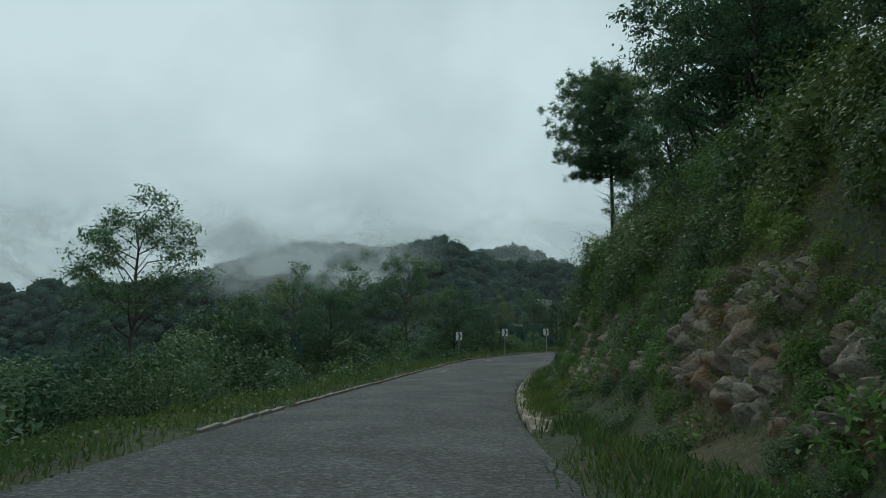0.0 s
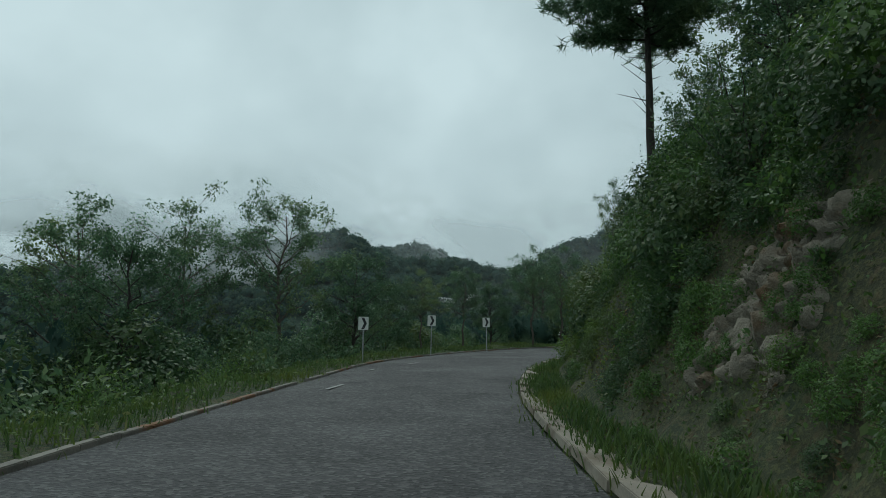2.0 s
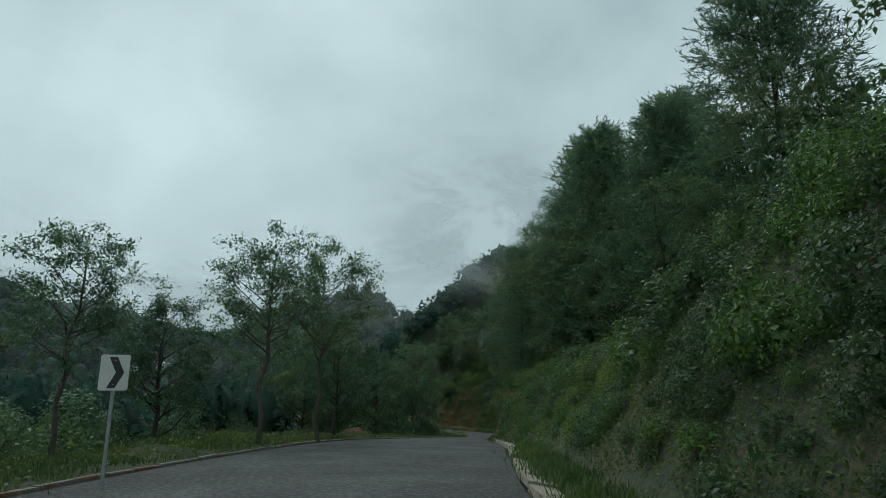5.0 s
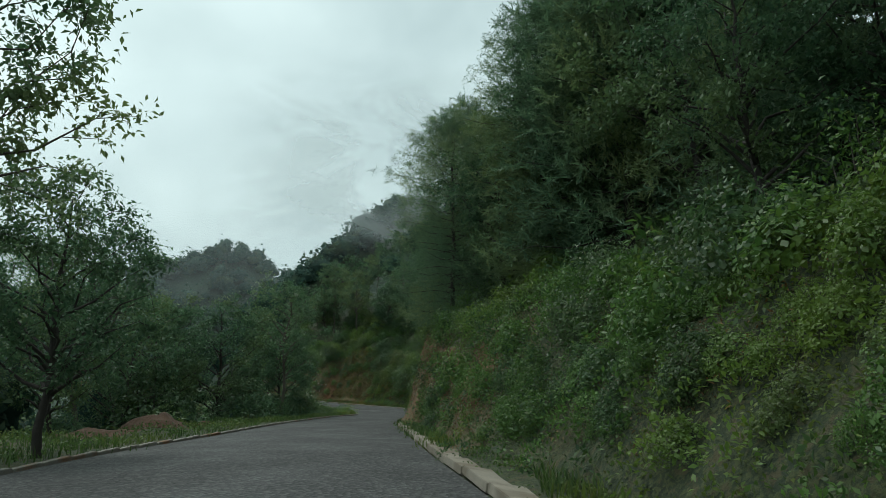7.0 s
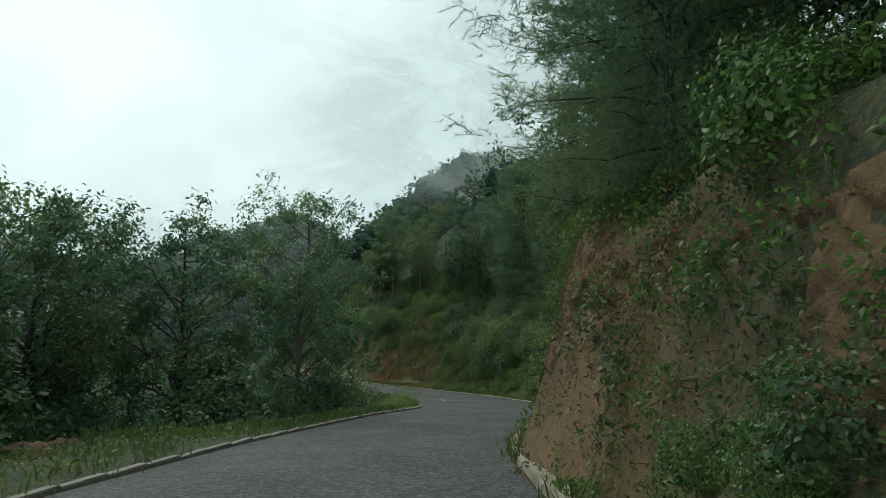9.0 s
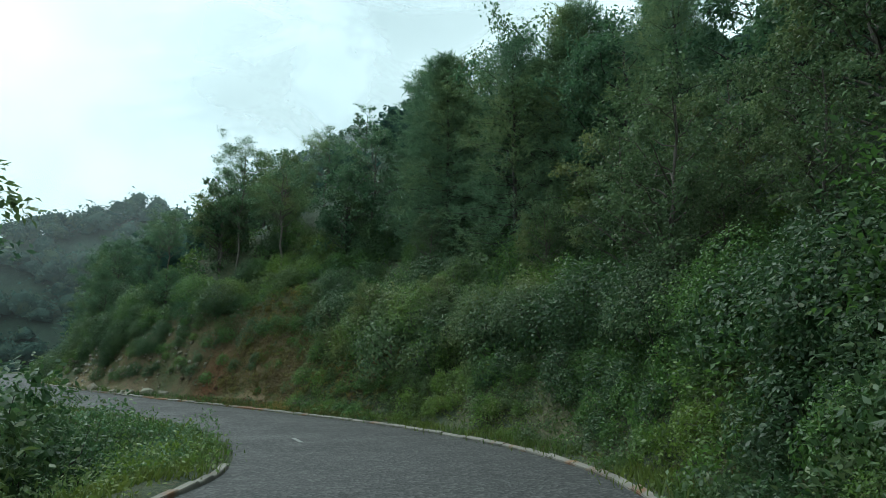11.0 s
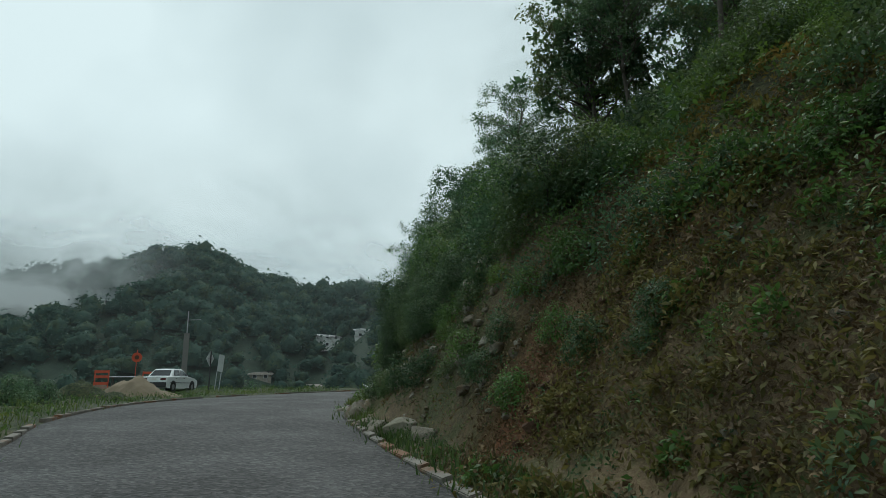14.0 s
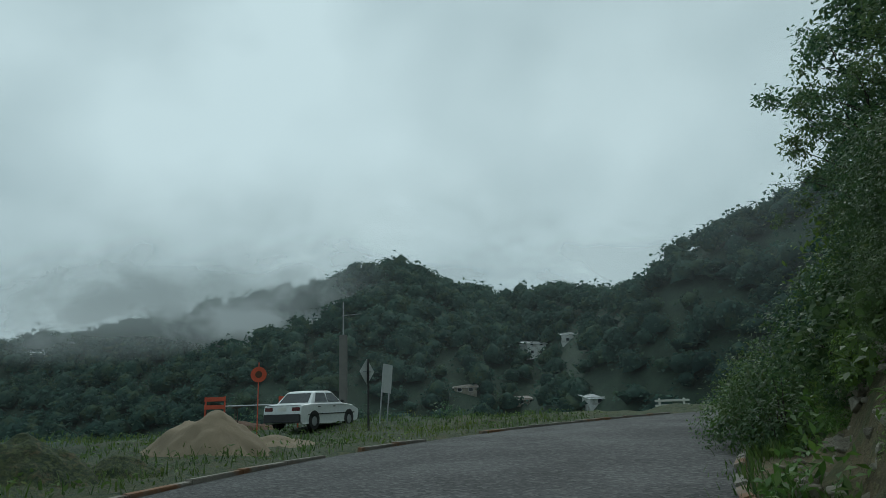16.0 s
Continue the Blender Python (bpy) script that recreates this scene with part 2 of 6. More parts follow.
def ground_material():
    """Earth on the steep cuts, green and leaf litter where the land lies flatter."""
    m, t, s = material("hillside_ground")
    w = place(t)
    earth = ramp(t, noise_of(t, w, 0.45, 7, 0.6), [(0.32, (0.065, 0.044, 0.024)), (0.5, (0.13, 0.085, 0.043)), (0.68, (0.21, 0.135, 0.066))])
    red = ramp(t, noise_of(t, w, 0.16, 5, 0.5), [(0.62, (0, 0, 0)), (0.74, (0.6, 0.6, 0.6))])
    earth = mixed(t, red, earth, (0.20, 0.085, 0.04))
    earth = mixed(t, 0.45, earth, ramp(t, noise_of(t, w, 6.0, 6, 0.7), [(0.3, (0.035, 0.026, 0.015)), (0.7, (0.17, 0.125, 0.07))]))
    fleck = noise_of(t, w, 14.0, 5, 0.75)
    earth = mixed(t, ramp(t, fleck, [(0.50, (0, 0, 0)), (0.60, (0.75, 0.75, 0.75))]), earth, (0.20, 0.155, 0.075))
    moss = noise_of(t, w, 1.3, 6, 0.7)
    earth = mixed(t, ramp(t, moss, [(0.47, (0, 0, 0)), (0.60, (0.8, 0.8, 0.8))]), earth, (0.075, 0.085, 0.026))
    green = ramp(t, noise_of(t, w, 1.1, 6, 0.65), [(0.3, (0.009, 0.019, 0.009)), (0.5, (0.019, 0.034, 0.014)), (0.7, (0.038, 0.043, 0.019))])
    green = mixed(t, ramp(t, fleck, [(0.48, (0, 0, 0)), (0.56, (0.8, 0.8, 0.8))]), green, (0.070, 0.085, 0.030))
    green = mixed(t, ramp(t, noise_of(t, w, 5.0, 5, 0.7), [(0.54, (0, 0, 0)), (0.62, (0.7, 0.7, 0.7))]), green, (0.085, 0.068, 0.034))
    soil = t.nodes.new("ShaderNodeAttribute")
    soil.attribute_name = "soil"
    red_part = t.nodes.new("ShaderNodeAttribute")
    red_part.attribute_name = "red_soil"
    earth = mixed(t, red_part.outputs["Fac"], earth, ramp(t, noise_of(t, w, 5.0, 6, 0.7), [(0.3, (0.12, 0.04, 0.018)), (0.7, (0.30, 0.10, 0.04))]))
    woods = t.nodes.new("ShaderNodeAttribute")
    woods.attribute_name = "woods"
    floor_green = ramp(t, noise_of(t, w, 0.30, 7, 0.7), [(0.3, (0.014, 0.030, 0.020)), (0.7, (0.036, 0.060, 0.036))])
    c = mixed(t, soil.outputs["Fac"], mixed(t, woods.outputs["Fac"], green, floor_green), earth)
    t.links.new(c, s.inputs["Base Color"])
    s.inputs["Roughness"].default_value = 0.95
    bump(t, s, noise_of(t, w, 3.5, 8, 0.7), 0.9, 0.12)
    return m


GROUND = ground_material()

# ---------------------------------------------------------------- meshes
def mesh_of(name, verts, faces, mat, smooth=False):
    """A mesh from arrays: verts n x 3, faces one array (k x 3 or k x 4) or a list of such arrays."""
    me = bpy.data.meshes.new(name)
    verts = np.asarray(verts, dtype=np.float32)
    groups = faces if isinstance(faces, list) else [faces]
    groups = [np.asarray(g, dtype=np.int32) for g in groups if len(g)]
    loops = np.concatenate([g.ravel() for g in groups])
    sizes = np.concatenate([np.full(len(g), g.shape[1], dtype=np.int32) for g in groups])
    starts = np.concatenate([[0], np.cumsum(sizes)[:-1]]).astype(np.int32)
    me.vertices.add(len(verts))
    me.vertices.foreach_set("co", verts.ravel())
    me.loops.add(len(loops))
    me.loops.foreach_set("vertex_index", loops)
    me.polygons.add(len(sizes))
    me.polygons.foreach_set("loop_start", starts)
    me.update(calc_edges=True)
    if smooth:
        me.polygons.foreach_set("use_smooth", np.ones(len(sizes), dtype=bool))
    me.materials.append(mat)
    me.validate()
    return me


def part(name, bm, mat, parent=None, label="", smooth=False):
    """Links a bmesh, or a ready mesh, as one object under a thing or a part."""
    if isinstance(bm, bmesh.types.BMesh):
        me = bpy.data.meshes.new(name)
        bmesh.ops.recalc_face_normals(bm, faces=bm.faces)
        bm.to_mesh(me)
        bm.free()
        me.materials.append(mat)
        if smooth:
            for p in me.polygons:
                p.use_smooth = True
    else:
        me = bm
    ob = new(name, me)
    if parent:
        ob.parent = parent
    if label:
        ob["label"] = label
    return ob


def box_bm(bm, sx, sy, sz, m=None, bevel=0.0):
    made = bmesh.ops.create_cube(bm, size=1.0, matrix=(m or Matrix()) @ Matrix.Diagonal((sx, sy, sz, 1)))
    if bevel:
        edges = list({e for v in made["verts"] for e in v.link_edges})
        bmesh.ops.bevel(bm, geom=edges, offset=bevel, segments=2, affect="EDGES")
    return bm


def rod_bm(bm, r1, r2, length, m=None, sides=10):
    bmesh.ops.create_cone(bm, cap_ends=True, segments=sides, radius1=r1, radius2=r2, depth=length,
                          matrix=(m or Matrix()) @ Matrix.Translation((0, 0, length / 2)))
    return bm


def tube(points, radii, sides=5):
    """A tapered tube along points; returns verts and quads."""
    points = np.asarray(points, float)
    n = len(points)
    way = np.gradient(points, axis=0)
    way /= np.linalg.norm(way, axis=1, keepdims=True) + 1e-9
    ref = np.where(np.abs(way[:, 2:3]) > 0.9, np.array([[1.0, 0, 0]]), np.array([[0, 0, 1.0]]))
    a = np.cross(way, ref)
    a /= np.linalg.norm(a, axis=1, keepdims=True) + 1e-9
    b = np.cross(way, a)
    ang = np.linspace(0, 2 * np.pi, sides, endpoint=False)
    ring = (np.cos(ang)[None, :, None] * a[:, None] + np.sin(ang)[None, :, None] * b[:, None]) * np.asarray(radii)[:, None, None]
    v = (points[:, None] + ring).reshape(-1, 3)
    i = np.arange(n - 1)[:, None] * sides
    j = np.arange(sides)[None]
    k = (j + 1) % sides
    q = np.stack([i + j, i + k, i + sides + k, i + sides + j], -1).reshape(-1, 4)
    return v, q


def joined(pieces):
    vs, qs, at = [], [], 0
    for v, q in pieces:
        vs.append(v)
        qs.append(q + at)
        at += len(v)
    return np.concatenate(vs), np.concatenate(qs)


def leaves(rng, centres, length, width, droop=0.3, spread=None, fold=0.25):
    """One small pointed leaf at each centre, folded along its midrib; returns verts and quads."""
    n = len(centres)
    d = rng.normal(size=(n, 3))
    if spread is not None:
        d = d * 0.75 + spread
    d[:, 2] -= droop
    d /= np.linalg.norm(d, axis=1, keepdims=True)
    u = rng.normal(size=(n, 3)) * 0.6 + np.array([0, 0, 1.0])
    side = np.cross(d, u)
    side /= np.linalg.norm(side, axis=1, keepdims=True) + 1e-9
    up = np.cross(side, d)
    ln = (length * rng.uniform(0.65, 1.25, n))[:, None]
    wd = ln * (width / length)
    base = centres - d * ln * 0.5
    v = np.stack([base, base + d * ln * 0.45 + side * wd * 0.5 + up * wd * fold,
                  base + d * ln, base + d * ln * 0.45 - side * wd * 0.5 + up * wd * fold], 1).reshape(-1, 3)
    return v, np.arange(4 * n).reshape(n, 4)


# ---------------------------------------------------------------- the road's line: x, y, z, left and right half widths,
# then on the uphill side: verge, height and run of the cut bank; on the downhill side: flat shoulder
ROAD = [
    (-6, -150, 6.0, 4.6, 1.9, 1.8, 5.0, 3.0, 1.6), (0, -80, 3.5, 4.6, 1.9, 1.8, 5.0, 3.0, 1.6), (4.6, -30, 0.9, 4.6, 1.9, 1.8, 5.0, 3.0, 1.6),
    (7.9, -4.6, 0.0, 4.6, 1.9, 1.8, 5.0, 3.0, 1.6), (9.9, 4.5, -0.41, 4.6, 1.9, 1.8, 5.0, 3.0, 1.6), (12.6, 13.4, -0.75, 4.6, 1.9, 1.6, 5.0, 3.0, 1.6),
    (16.2, 22.5, -0.93, 4.6, 1.9, 1.4, 5.0, 3.0, 1.6), (20.8, 31.4, -0.89, 4.8, 1.8, 1.4, 5.0, 3.0, 1.6), (26.8, 39.0, -0.71, 6.0, 1.5, 1.6, 4.5, 3.2, 1.8),
    (35.8, 46.8, -0.58, 6.6, 1.4, 1.6, 4.0, 3.0, 2.5), (45.7, 54.5, -0.55, 6.4, 1.5, 1.4, 3.2, 3.0, 4.0), (52.9, 60.4, -0.72, 6.0, 1.5, 1.0, 3.1, 2.0, 6.0),
    (60.0, 65.8, -0.98, 5.2, 1.4, 0.7, 3.9, 1.2, 5.0), (68.0, 71.6, -1.28, 4.6, 1.3, 0.6, 4.4, 1.1, 2.5), (76.4, 76.7, -1.56, 4.0, 2.5, 0.8, 3.2, 2.2, 1.0),
    (85.2, 81.8, -1.91, 3.5, 3.3, 0.9, 3.7, 2.9, 0.8), (91.1, 88.3, -1.94, 3.5, 2.5, 1.0, 4.7, 3.2, 0.8), (94.7, 96.6, -1.74, 4.2, 1.3, 1.2, 5.5, 3.5, 1.2),
    (95.8, 105.6, -1.41, 5.2, 1.3, 0.8, 5.0, 2.2, 3.0), (96.4, 112.0, -1.18, 5.8, 1.8, 0.8, 5.0, 2.4, 8.0), (98.4, 119.5, -0.95, 6.0, 2.2, 1.0, 4.6, 2.6, 14.0),
    (102.6, 126.0, -0.75, 5.6, 2.4, 1.2, 4.0, 3.0, 14.0), (109.0, 131.0, -0.55, 5.0, 2.4, 1.4, 4.0, 3.0, 8.0), (118.0, 134.0, -0.3, 4.6, 2.4, 1.4, 4.0, 3.0, 3.0),
    (135.0, 136.0, 0.3, 4.6, 2.4, 1.4, 4.0, 3.0, 2.0), (180.0, 130.0, 2.0, 4.6, 2.4, 1.4, 4.0, 3.0, 2.0), (260.0, 110.0, 5.0, 4.6, 2.4, 1.4, 4.0, 3.0, 2.0)]


def smooth_line(rows, step):
    p = np.array(rows, float)
    p = np.vstack([2 * p[0] - p[1], p, 2 * p[-1] - p[-2]])
    res = []
    for i in range(1, len(p) - 2):
        n = max(2, int(np.linalg.norm(p[i + 1, :2] - p[i, :2]) / step))
        u = (np.arange(n) / n)[:, None]
        a, b, c, d = p[i - 1], p[i], p[i + 1], p[i + 2]
        res.append(0.5 * (2 * b + (c - a) * u + (2 * a - 5 * b + 4 * c - d) * u ** 2 + (3 * b - a - 3 * c + d) * u ** 3))
    return np.vstack(res)


LINE = smooth_line(ROAD, 0.5)
WAY = np.gradient(LINE[:, :2], axis=0)
WAY /= np.linalg.norm(WAY, axis=1, keepdims=True)
RIGHT = np.stack([WAY[:, 1], -WAY[:, 0]], 1)


def hash_noise(x, y, seed=0):
    """Smooth value noise, -1 to 1."""
    xi, yi = np.floor(x), np.floor(y)
    u, v = x - xi, y - yi
    u, v = u * u * (3 - 2 * u), v * v * (3 - 2 * v)

    def h(a, b):
        s = np.sin(a * 127.1 + b * 311.7 + seed * 74.7) * 43758.5453
        return (s - np.floor(s)) * 2 - 1
    return (h(xi, yi) * (1 - u) + h(xi + 1, yi) * u) * (1 - v) + (h(xi, yi + 1) * (1 - u) + h(xi + 1, yi + 1) * u) * v


def ripple(x, y, size, octaves=4, seed=0):
    r, a = 0, 1
    for k in range(octaves):
        r = r + a * hash_noise(x / size * 2 ** k, y / size * 2 ** k, seed + k)
        a *= 0.5
    return r


def beside(x, y):
    """The nearest place of the road's line: index and the distance to its right (negative: left)."""
    idx = np.empty(len(x), dtype=np.int64)
    for a in range(0, len(x), 4000):
        dx = x[a:a + 4000, None] - LINE[None, :, 0]
        dy = y[a:a + 4000, None] - LINE[None, :, 1]
        idx[a:a + 4000] = np.argmin(dx * dx + dy * dy, axis=1)
    vx, vy = x - LINE[idx, 0], y - LINE[idx, 1]
    dist = np.hypot(vx, vy)
    return idx, np.where(vx * RIGHT[idx, 0] + vy * RIGHT[idx, 1] >= 0, dist, -dist)


# crests of the hills round the valley: chains of x, y, height, and how steeply they fall away
CRESTS = [
    ([(300, 60, 68), (235, 105, 55), (200, 130, 47), (181, 147, 42), (163, 147, 31), (149, 146, 23)], 1.35),
    ([(300, 190, 26), (235, 215, 30), (218, 233, 40), (205, 244, 49), (180, 262, 39), (171, 277, 30), (169, 302, 30), (163, 341, 34), (152, 374, 37), (122, 402, 44)], 1.1),
    ([(-330, 330, 8), (-160, 360, 14), (-20, 385, 28), (60, 378, 42), (98, 372, 52), (122, 402, 46), (190, 520, 56), (234, 617, 80)], 0.62),
    ([(-500, 560, 8), (-214, 606, 20), (-60, 640, 46), (20, 655, 84), (85, 663, 84), (170, 640, 78), (234, 617, 82), (350, 906, 66), (700, 900, 50)], 0.42)]


def hills(x, y):
    top = np.full(len(x), -14.0)
    for chain, fall in CRESTS:
        for (x0, y0, h0), (x1, y1, h1) in zip(chain[:-1], chain[1:]):
            lx, ly = x1 - x0, y1 - y0
            u = np.clip(((x - x0) * lx + (y - y0) * ly) / (lx * lx + ly * ly), 0, 1)
            d = np.hypot(x - x0 - u * lx, y - y0 - u * ly)
            top = np.maximum(top, h0 + u * (h1 - h0) - fall * (np.sqrt(d * d + 100) - 10))
    return top + 2.5 * ripple(x, y, 60, 3, 5)


def ground_height(x, y):
    x, y = np.asarray(x, float), np.asarray(y, float)
    i, d = beside(x, y)
    z, left, right, verge, rise, run, flat = (LINE[i, k] for k in range(2, 9))
    # uphill side
    e = d - right
    wob = 0.35 * ripple(x, y, 4.0, 3, 1)
    u = np.clip((e - verge - wob * 0.6) / run, 0, 1)
    cut = rise * (1 + 0.18 * ripple(x, y, 9.0, 2, 8)) * u ** 0.85
    above = np.maximum(e - verge - run, 0)
    up = z + 0.12 * np.clip(e / 0.8, 0, 1) + cut + 30 * np.tanh((0.62 - 0.30 * np.exp(-((x - 62) / 14) ** 2) + 0.28 * np.clip((x - 108) / 20, 0, 1)) * above / 30) + np.clip(e - verge, 0, 1.5) * 0.3 * ripple(x, y, 2.2, 4, 2)
    # downhill side
    f = -d - left
    down = z + 0.06 * np.clip(f / 0.5, 0, 1) + 0.12 * np.clip(f - 0.4, 0, 1.5) * ripple(x, y, 1.8, 3, 3)
    down = down - 16 * np.tanh(np.maximum(f - flat, 0) * 0.30 / 16) + np.clip(f - flat, 0, 6) * 0.10 * ripple(x, y, 5.0, 3, 4)
    side = np.where(e > 0, up, np.where(f > 0, down, z - 0.10))
    away = np.clip((np.abs(d) - 30) / 40, 0, 1)
    return np.maximum(side * (1 - away) + np.where(d > 0, side, -14) * away, np.where(np.abs(d) > 14, hills(x, y), -99))


def bare(x, y):
    """How bare the bank is, 0 to 1: the earth cliff, the slide of earth and rubble, the rock face."""
    r = np.zeros(len(x))
    for cx, cy, size, amount in ((57.6, 60.6, 4.0, 0.42), (64.5, 67.2, 3.6, 0.75), (69.5, 70.3, 4.2, 0.65), (97.5, 97.4, 3.0, 0.75), (98.6, 101.5, 2.4, 0.7),
                                 (98.6, 107.0, 2.6, 0.8), (99.2, 112.0, 2.6, 0.8), (101.0, 118.5, 2.6, 0.5), (14.6, 3.6, 2.4, 0.3), (16.6, 10.8, 2.4, 0.25), (18.0, 14.8, 2.0, 0.2)):
        r = np.maximum(r, amount * np.exp(-(((x - cx) ** 2 + (y - cy) ** 2) / size ** 2) ** 2))
    return r


def spaced(a, b, fine, far):
    grow, steps, out_ = 1.09, [], fine
    while sum(steps) < far:
        out_ *= grow
        steps.append(out_)
    low = a - np.cumsum(steps)[::-1]
    return np.concatenate([low, np.arange(a, b, fine), b + np.concatenate([[0], np.cumsum(steps)])])


gx, gy = spaced(-6, 118, 0.72, 2600), spaced(-10, 145, 0.72, 2600)
mx_, my_ = np.meshgrid(gx, gy)
gz = ground_height(mx_.ravel(), my_.ravel())
cols, rows_ = len(gx), len(gy)
cell = (np.arange(rows_ - 1)[:, None] * cols + np.arange(cols - 1)[None]).ravel()
ground = new("ground", mesh_of("ground", np.stack([mx_.ravel(), my_.ravel(), gz], 1),
                               np.stack([cell, cell + 1, cell + cols + 1, cell + cols], 1), GROUND, smooth=True))
soil = ground.data.attributes.new("soil", "FLOAT", "POINT")
near_, off_ = beside(mx_.ravel(), my_.ravel())
edge_ = np.where(off_ > 0, off_ - LINE[near_, 4] - LINE[near_, 5], 99)
soil.data.foreach_set("value", np.clip(bare(mx_.ravel(), my_.ravel()) * 1.25 + 0.12 * (np.abs(edge_ - 0.8) < 1.0) + 0.25 * ripple(mx_.ravel(), my_.ravel(), 3.0, 3, 77) * (np.abs(off_) < 16) - 0.05, 0, 1).astype(np.float32))
woods_ = ground.data.attributes.new("woods", "FLOAT", "POINT")
woods_.data.foreach_set("value", np.clip((np.abs(off_) - 10) / 8, 0, 1).astype(np.float32))
red = ground.data.attributes.new("red_soil", "FLOAT", "POINT")
red.data.foreach_set("value", np.clip(1.1 * np.exp(-((mx_.ravel() - 98.0) ** 2 + (my_.ravel() - 100.6) ** 2) / 0.8) + 0.40 * np.exp(-((mx_.ravel() - 66.5) ** 2 + (my_.ravel() - 69.0) ** 2) / 5.0) + 0.18 * np.exp(-((mx_.ravel() - 63.5) ** 2 + (my_.ravel() - 66.0) ** 2) / 9.0), 0, 1).astype(np.float32))
tagged(ground, "brown earth hillside with cut banks along a mountain road", "ground", kind="structure")

# the carriageway, slightly crowned
across = np.linspace(0, 1, 13)
rv = []
for k in range(len(LINE)):
    x, y, z, left, right = LINE[k, :5]
    s = -left + across * (left + right)
    c = 0.05 * (1 - (2 * across - 1) ** 2)
    rv.append(np.stack([x + RIGHT[k, 0] * s, y + RIGHT[k, 1] * s, z + c], 1))
rv = np.concatenate(rv)
q = (np.arange(len(LINE) - 1)[:, None] * 13 + np.arange(12)[None]).ravel()
road = new("road", mesh_of("road", rv, np.stack([q, q + 1, q + 14, q + 13], 1), ASPHALT, smooth=True))
tagged(road, "worn dark grey asphalt mountain road with faded centre dashes", "road", kind="structure")


def on_road(station, side, lift=0.0):
    """A place beside the road: station is an index into the line, side metres to the right."""
    k = int(station)
    x, y, z = LINE[k, :3]
    return Vector((x + RIGHT[k, 0] * side, y + RIGHT[k, 1] * side, z + lift))


def nearest_station(x, y):
    return int(np.argmin((LINE[:, 0] - x) ** 2 + (LINE[:, 1] - y) ** 2))


def outward(x, y):
    """The ground's height and its upward normal."""
    h = ground_height(x, y)
    sx = (ground_height(x + 0.3, y) - h) / 0.3
    sy = (ground_height(x, y + 0.3) - h) / 0.3
    n = np.stack([-sx, -sy, np.ones(len(x))], 1)
    return h, n / np.linalg.norm(n, axis=1, keepdims=True)


FIRST, LAST = 296, nearest_station(108, 130.5)
CLIFF, BEND, RUBBLE, TURN = nearest_station(40, 50), nearest_station(77, 77), nearest_station(94.3, 95.5), nearest_station(97, 115)
SLIDE = nearest_station(96.3, 102.5)


def foot(k):
    return LINE[k, 4] + LINE[k, 5] * 0.7


def face(u):
    return lambda k: LINE[k, 4] + LINE[k, 5] + LINE[k, 7] * u


# ---------------------------------------------------------------- trees and shrubs
def bent(rng, a, b, n, sway):
    u = np.linspace(0, 1, n)[:, None]
    p = a + (b - a) * u
    p[1:-1] += rng.normal(size=(n - 2, 3)) * sway
    return p


def tree_parts(seed, height, width, bole, leaf, count, ends=26, clump=0.22, trunk_r=0.10, lean=0.03, droop=0.35):
    """A broadleaf tree: wood (trunk, limbs and twigs) and a crown of single leaves in clumps at the twigs' ends. Base at the origin."""
    rng = np.random.default_rng(seed)
    top = np.array([rng.normal() * lean * height, rng.normal() * lean * height, height * 0.86])
    trunk = bent(rng, np.zeros(3), top, 8, 0.010 * height)
    wood = [tube(trunk, np.linspace(trunk_r, 0.025, 8), 7)]
    mid = height * (bole + 1) / 2
    half = np.array([width / 2, width / 2, height * (1 - bole) / 2])
    tips = []
    for k in range(ends):
        c = 1 - 1.75 * (k + 0.5) / ends
        ang = k * 2.39996 + rng.uniform(-0.35, 0.35)
        flat = math.sqrt(max(0.0, 1 - c * c))
        d = np.array([math.cos(ang) * flat, math.sin(ang) * flat, c])
        b = np.array([0, 0, mid]) + d * half * rng.uniform(0.62, 0.92) * (1 + 0.15 * math.sin(3 * ang + seed))
        reach = math.hypot(b[0], b[1])
        u = min(0.97, max(bole * 0.75, (b[2] - 0.75 * reach) / (height * 0.86)))
        a = np.array([np.interp(u, np.linspace(0, 1, 8), trunk[:, j]) for j in range(3)])
        limb = bent(rng, a, b, 4, 0.05 * (reach + 0.4))
        wood.append(tube(limb, np.linspace(trunk_r * (1 - u) * 0.5 + 0.016, 0.008, 4), 4))
        for w in (0.6, 0.8, 1.0, 1.0):
            p = np.array([np.interp(w, np.linspace(0, 1, 4), limb[:, j]) for j in range(3)])
            t = p + rng.normal(size=3) * np.array([1, 1, 0.7]) * width * 0.085 + d * width * 0.03
            wood.append(tube(np.array([p, t]), [0.011, 0.004], 3))
            tips.append(t)
            tips.append((p + t) / 2 + rng.normal(size=3) * 0.08)
    tips = np.array(tips)
    share = rng.choice([0.45, 1.0, 1.5], len(tips))
    per = np.maximum(2, (count * share / share.sum()).astype(int))
    centres = np.repeat(tips, per, axis=0)
    off = rng.normal(size=centres.shape)
    off /= np.linalg.norm(off, axis=1, keepdims=True)
    off *= clump * rng.uniform(0.15, 1.25, len(off))[:, None] * np.array([1, 1, 0.75])
    crown = leaves(rng, centres + off, leaf, leaf * 0.48, droop, off / clump * 0.9)
    return joined(wood), crown


def make_tree(name, made, bark, leaf_mat, label, category="tree"):
    wood, crown = made
    root = new(name)
    part("trunk", mesh_of("trunk", *wood, bark, smooth=True), bark, root)
    part("crown", mesh_of("crown", *crown, leaf_mat), leaf_mat, root)
    tagged(root, label, category)
    return root


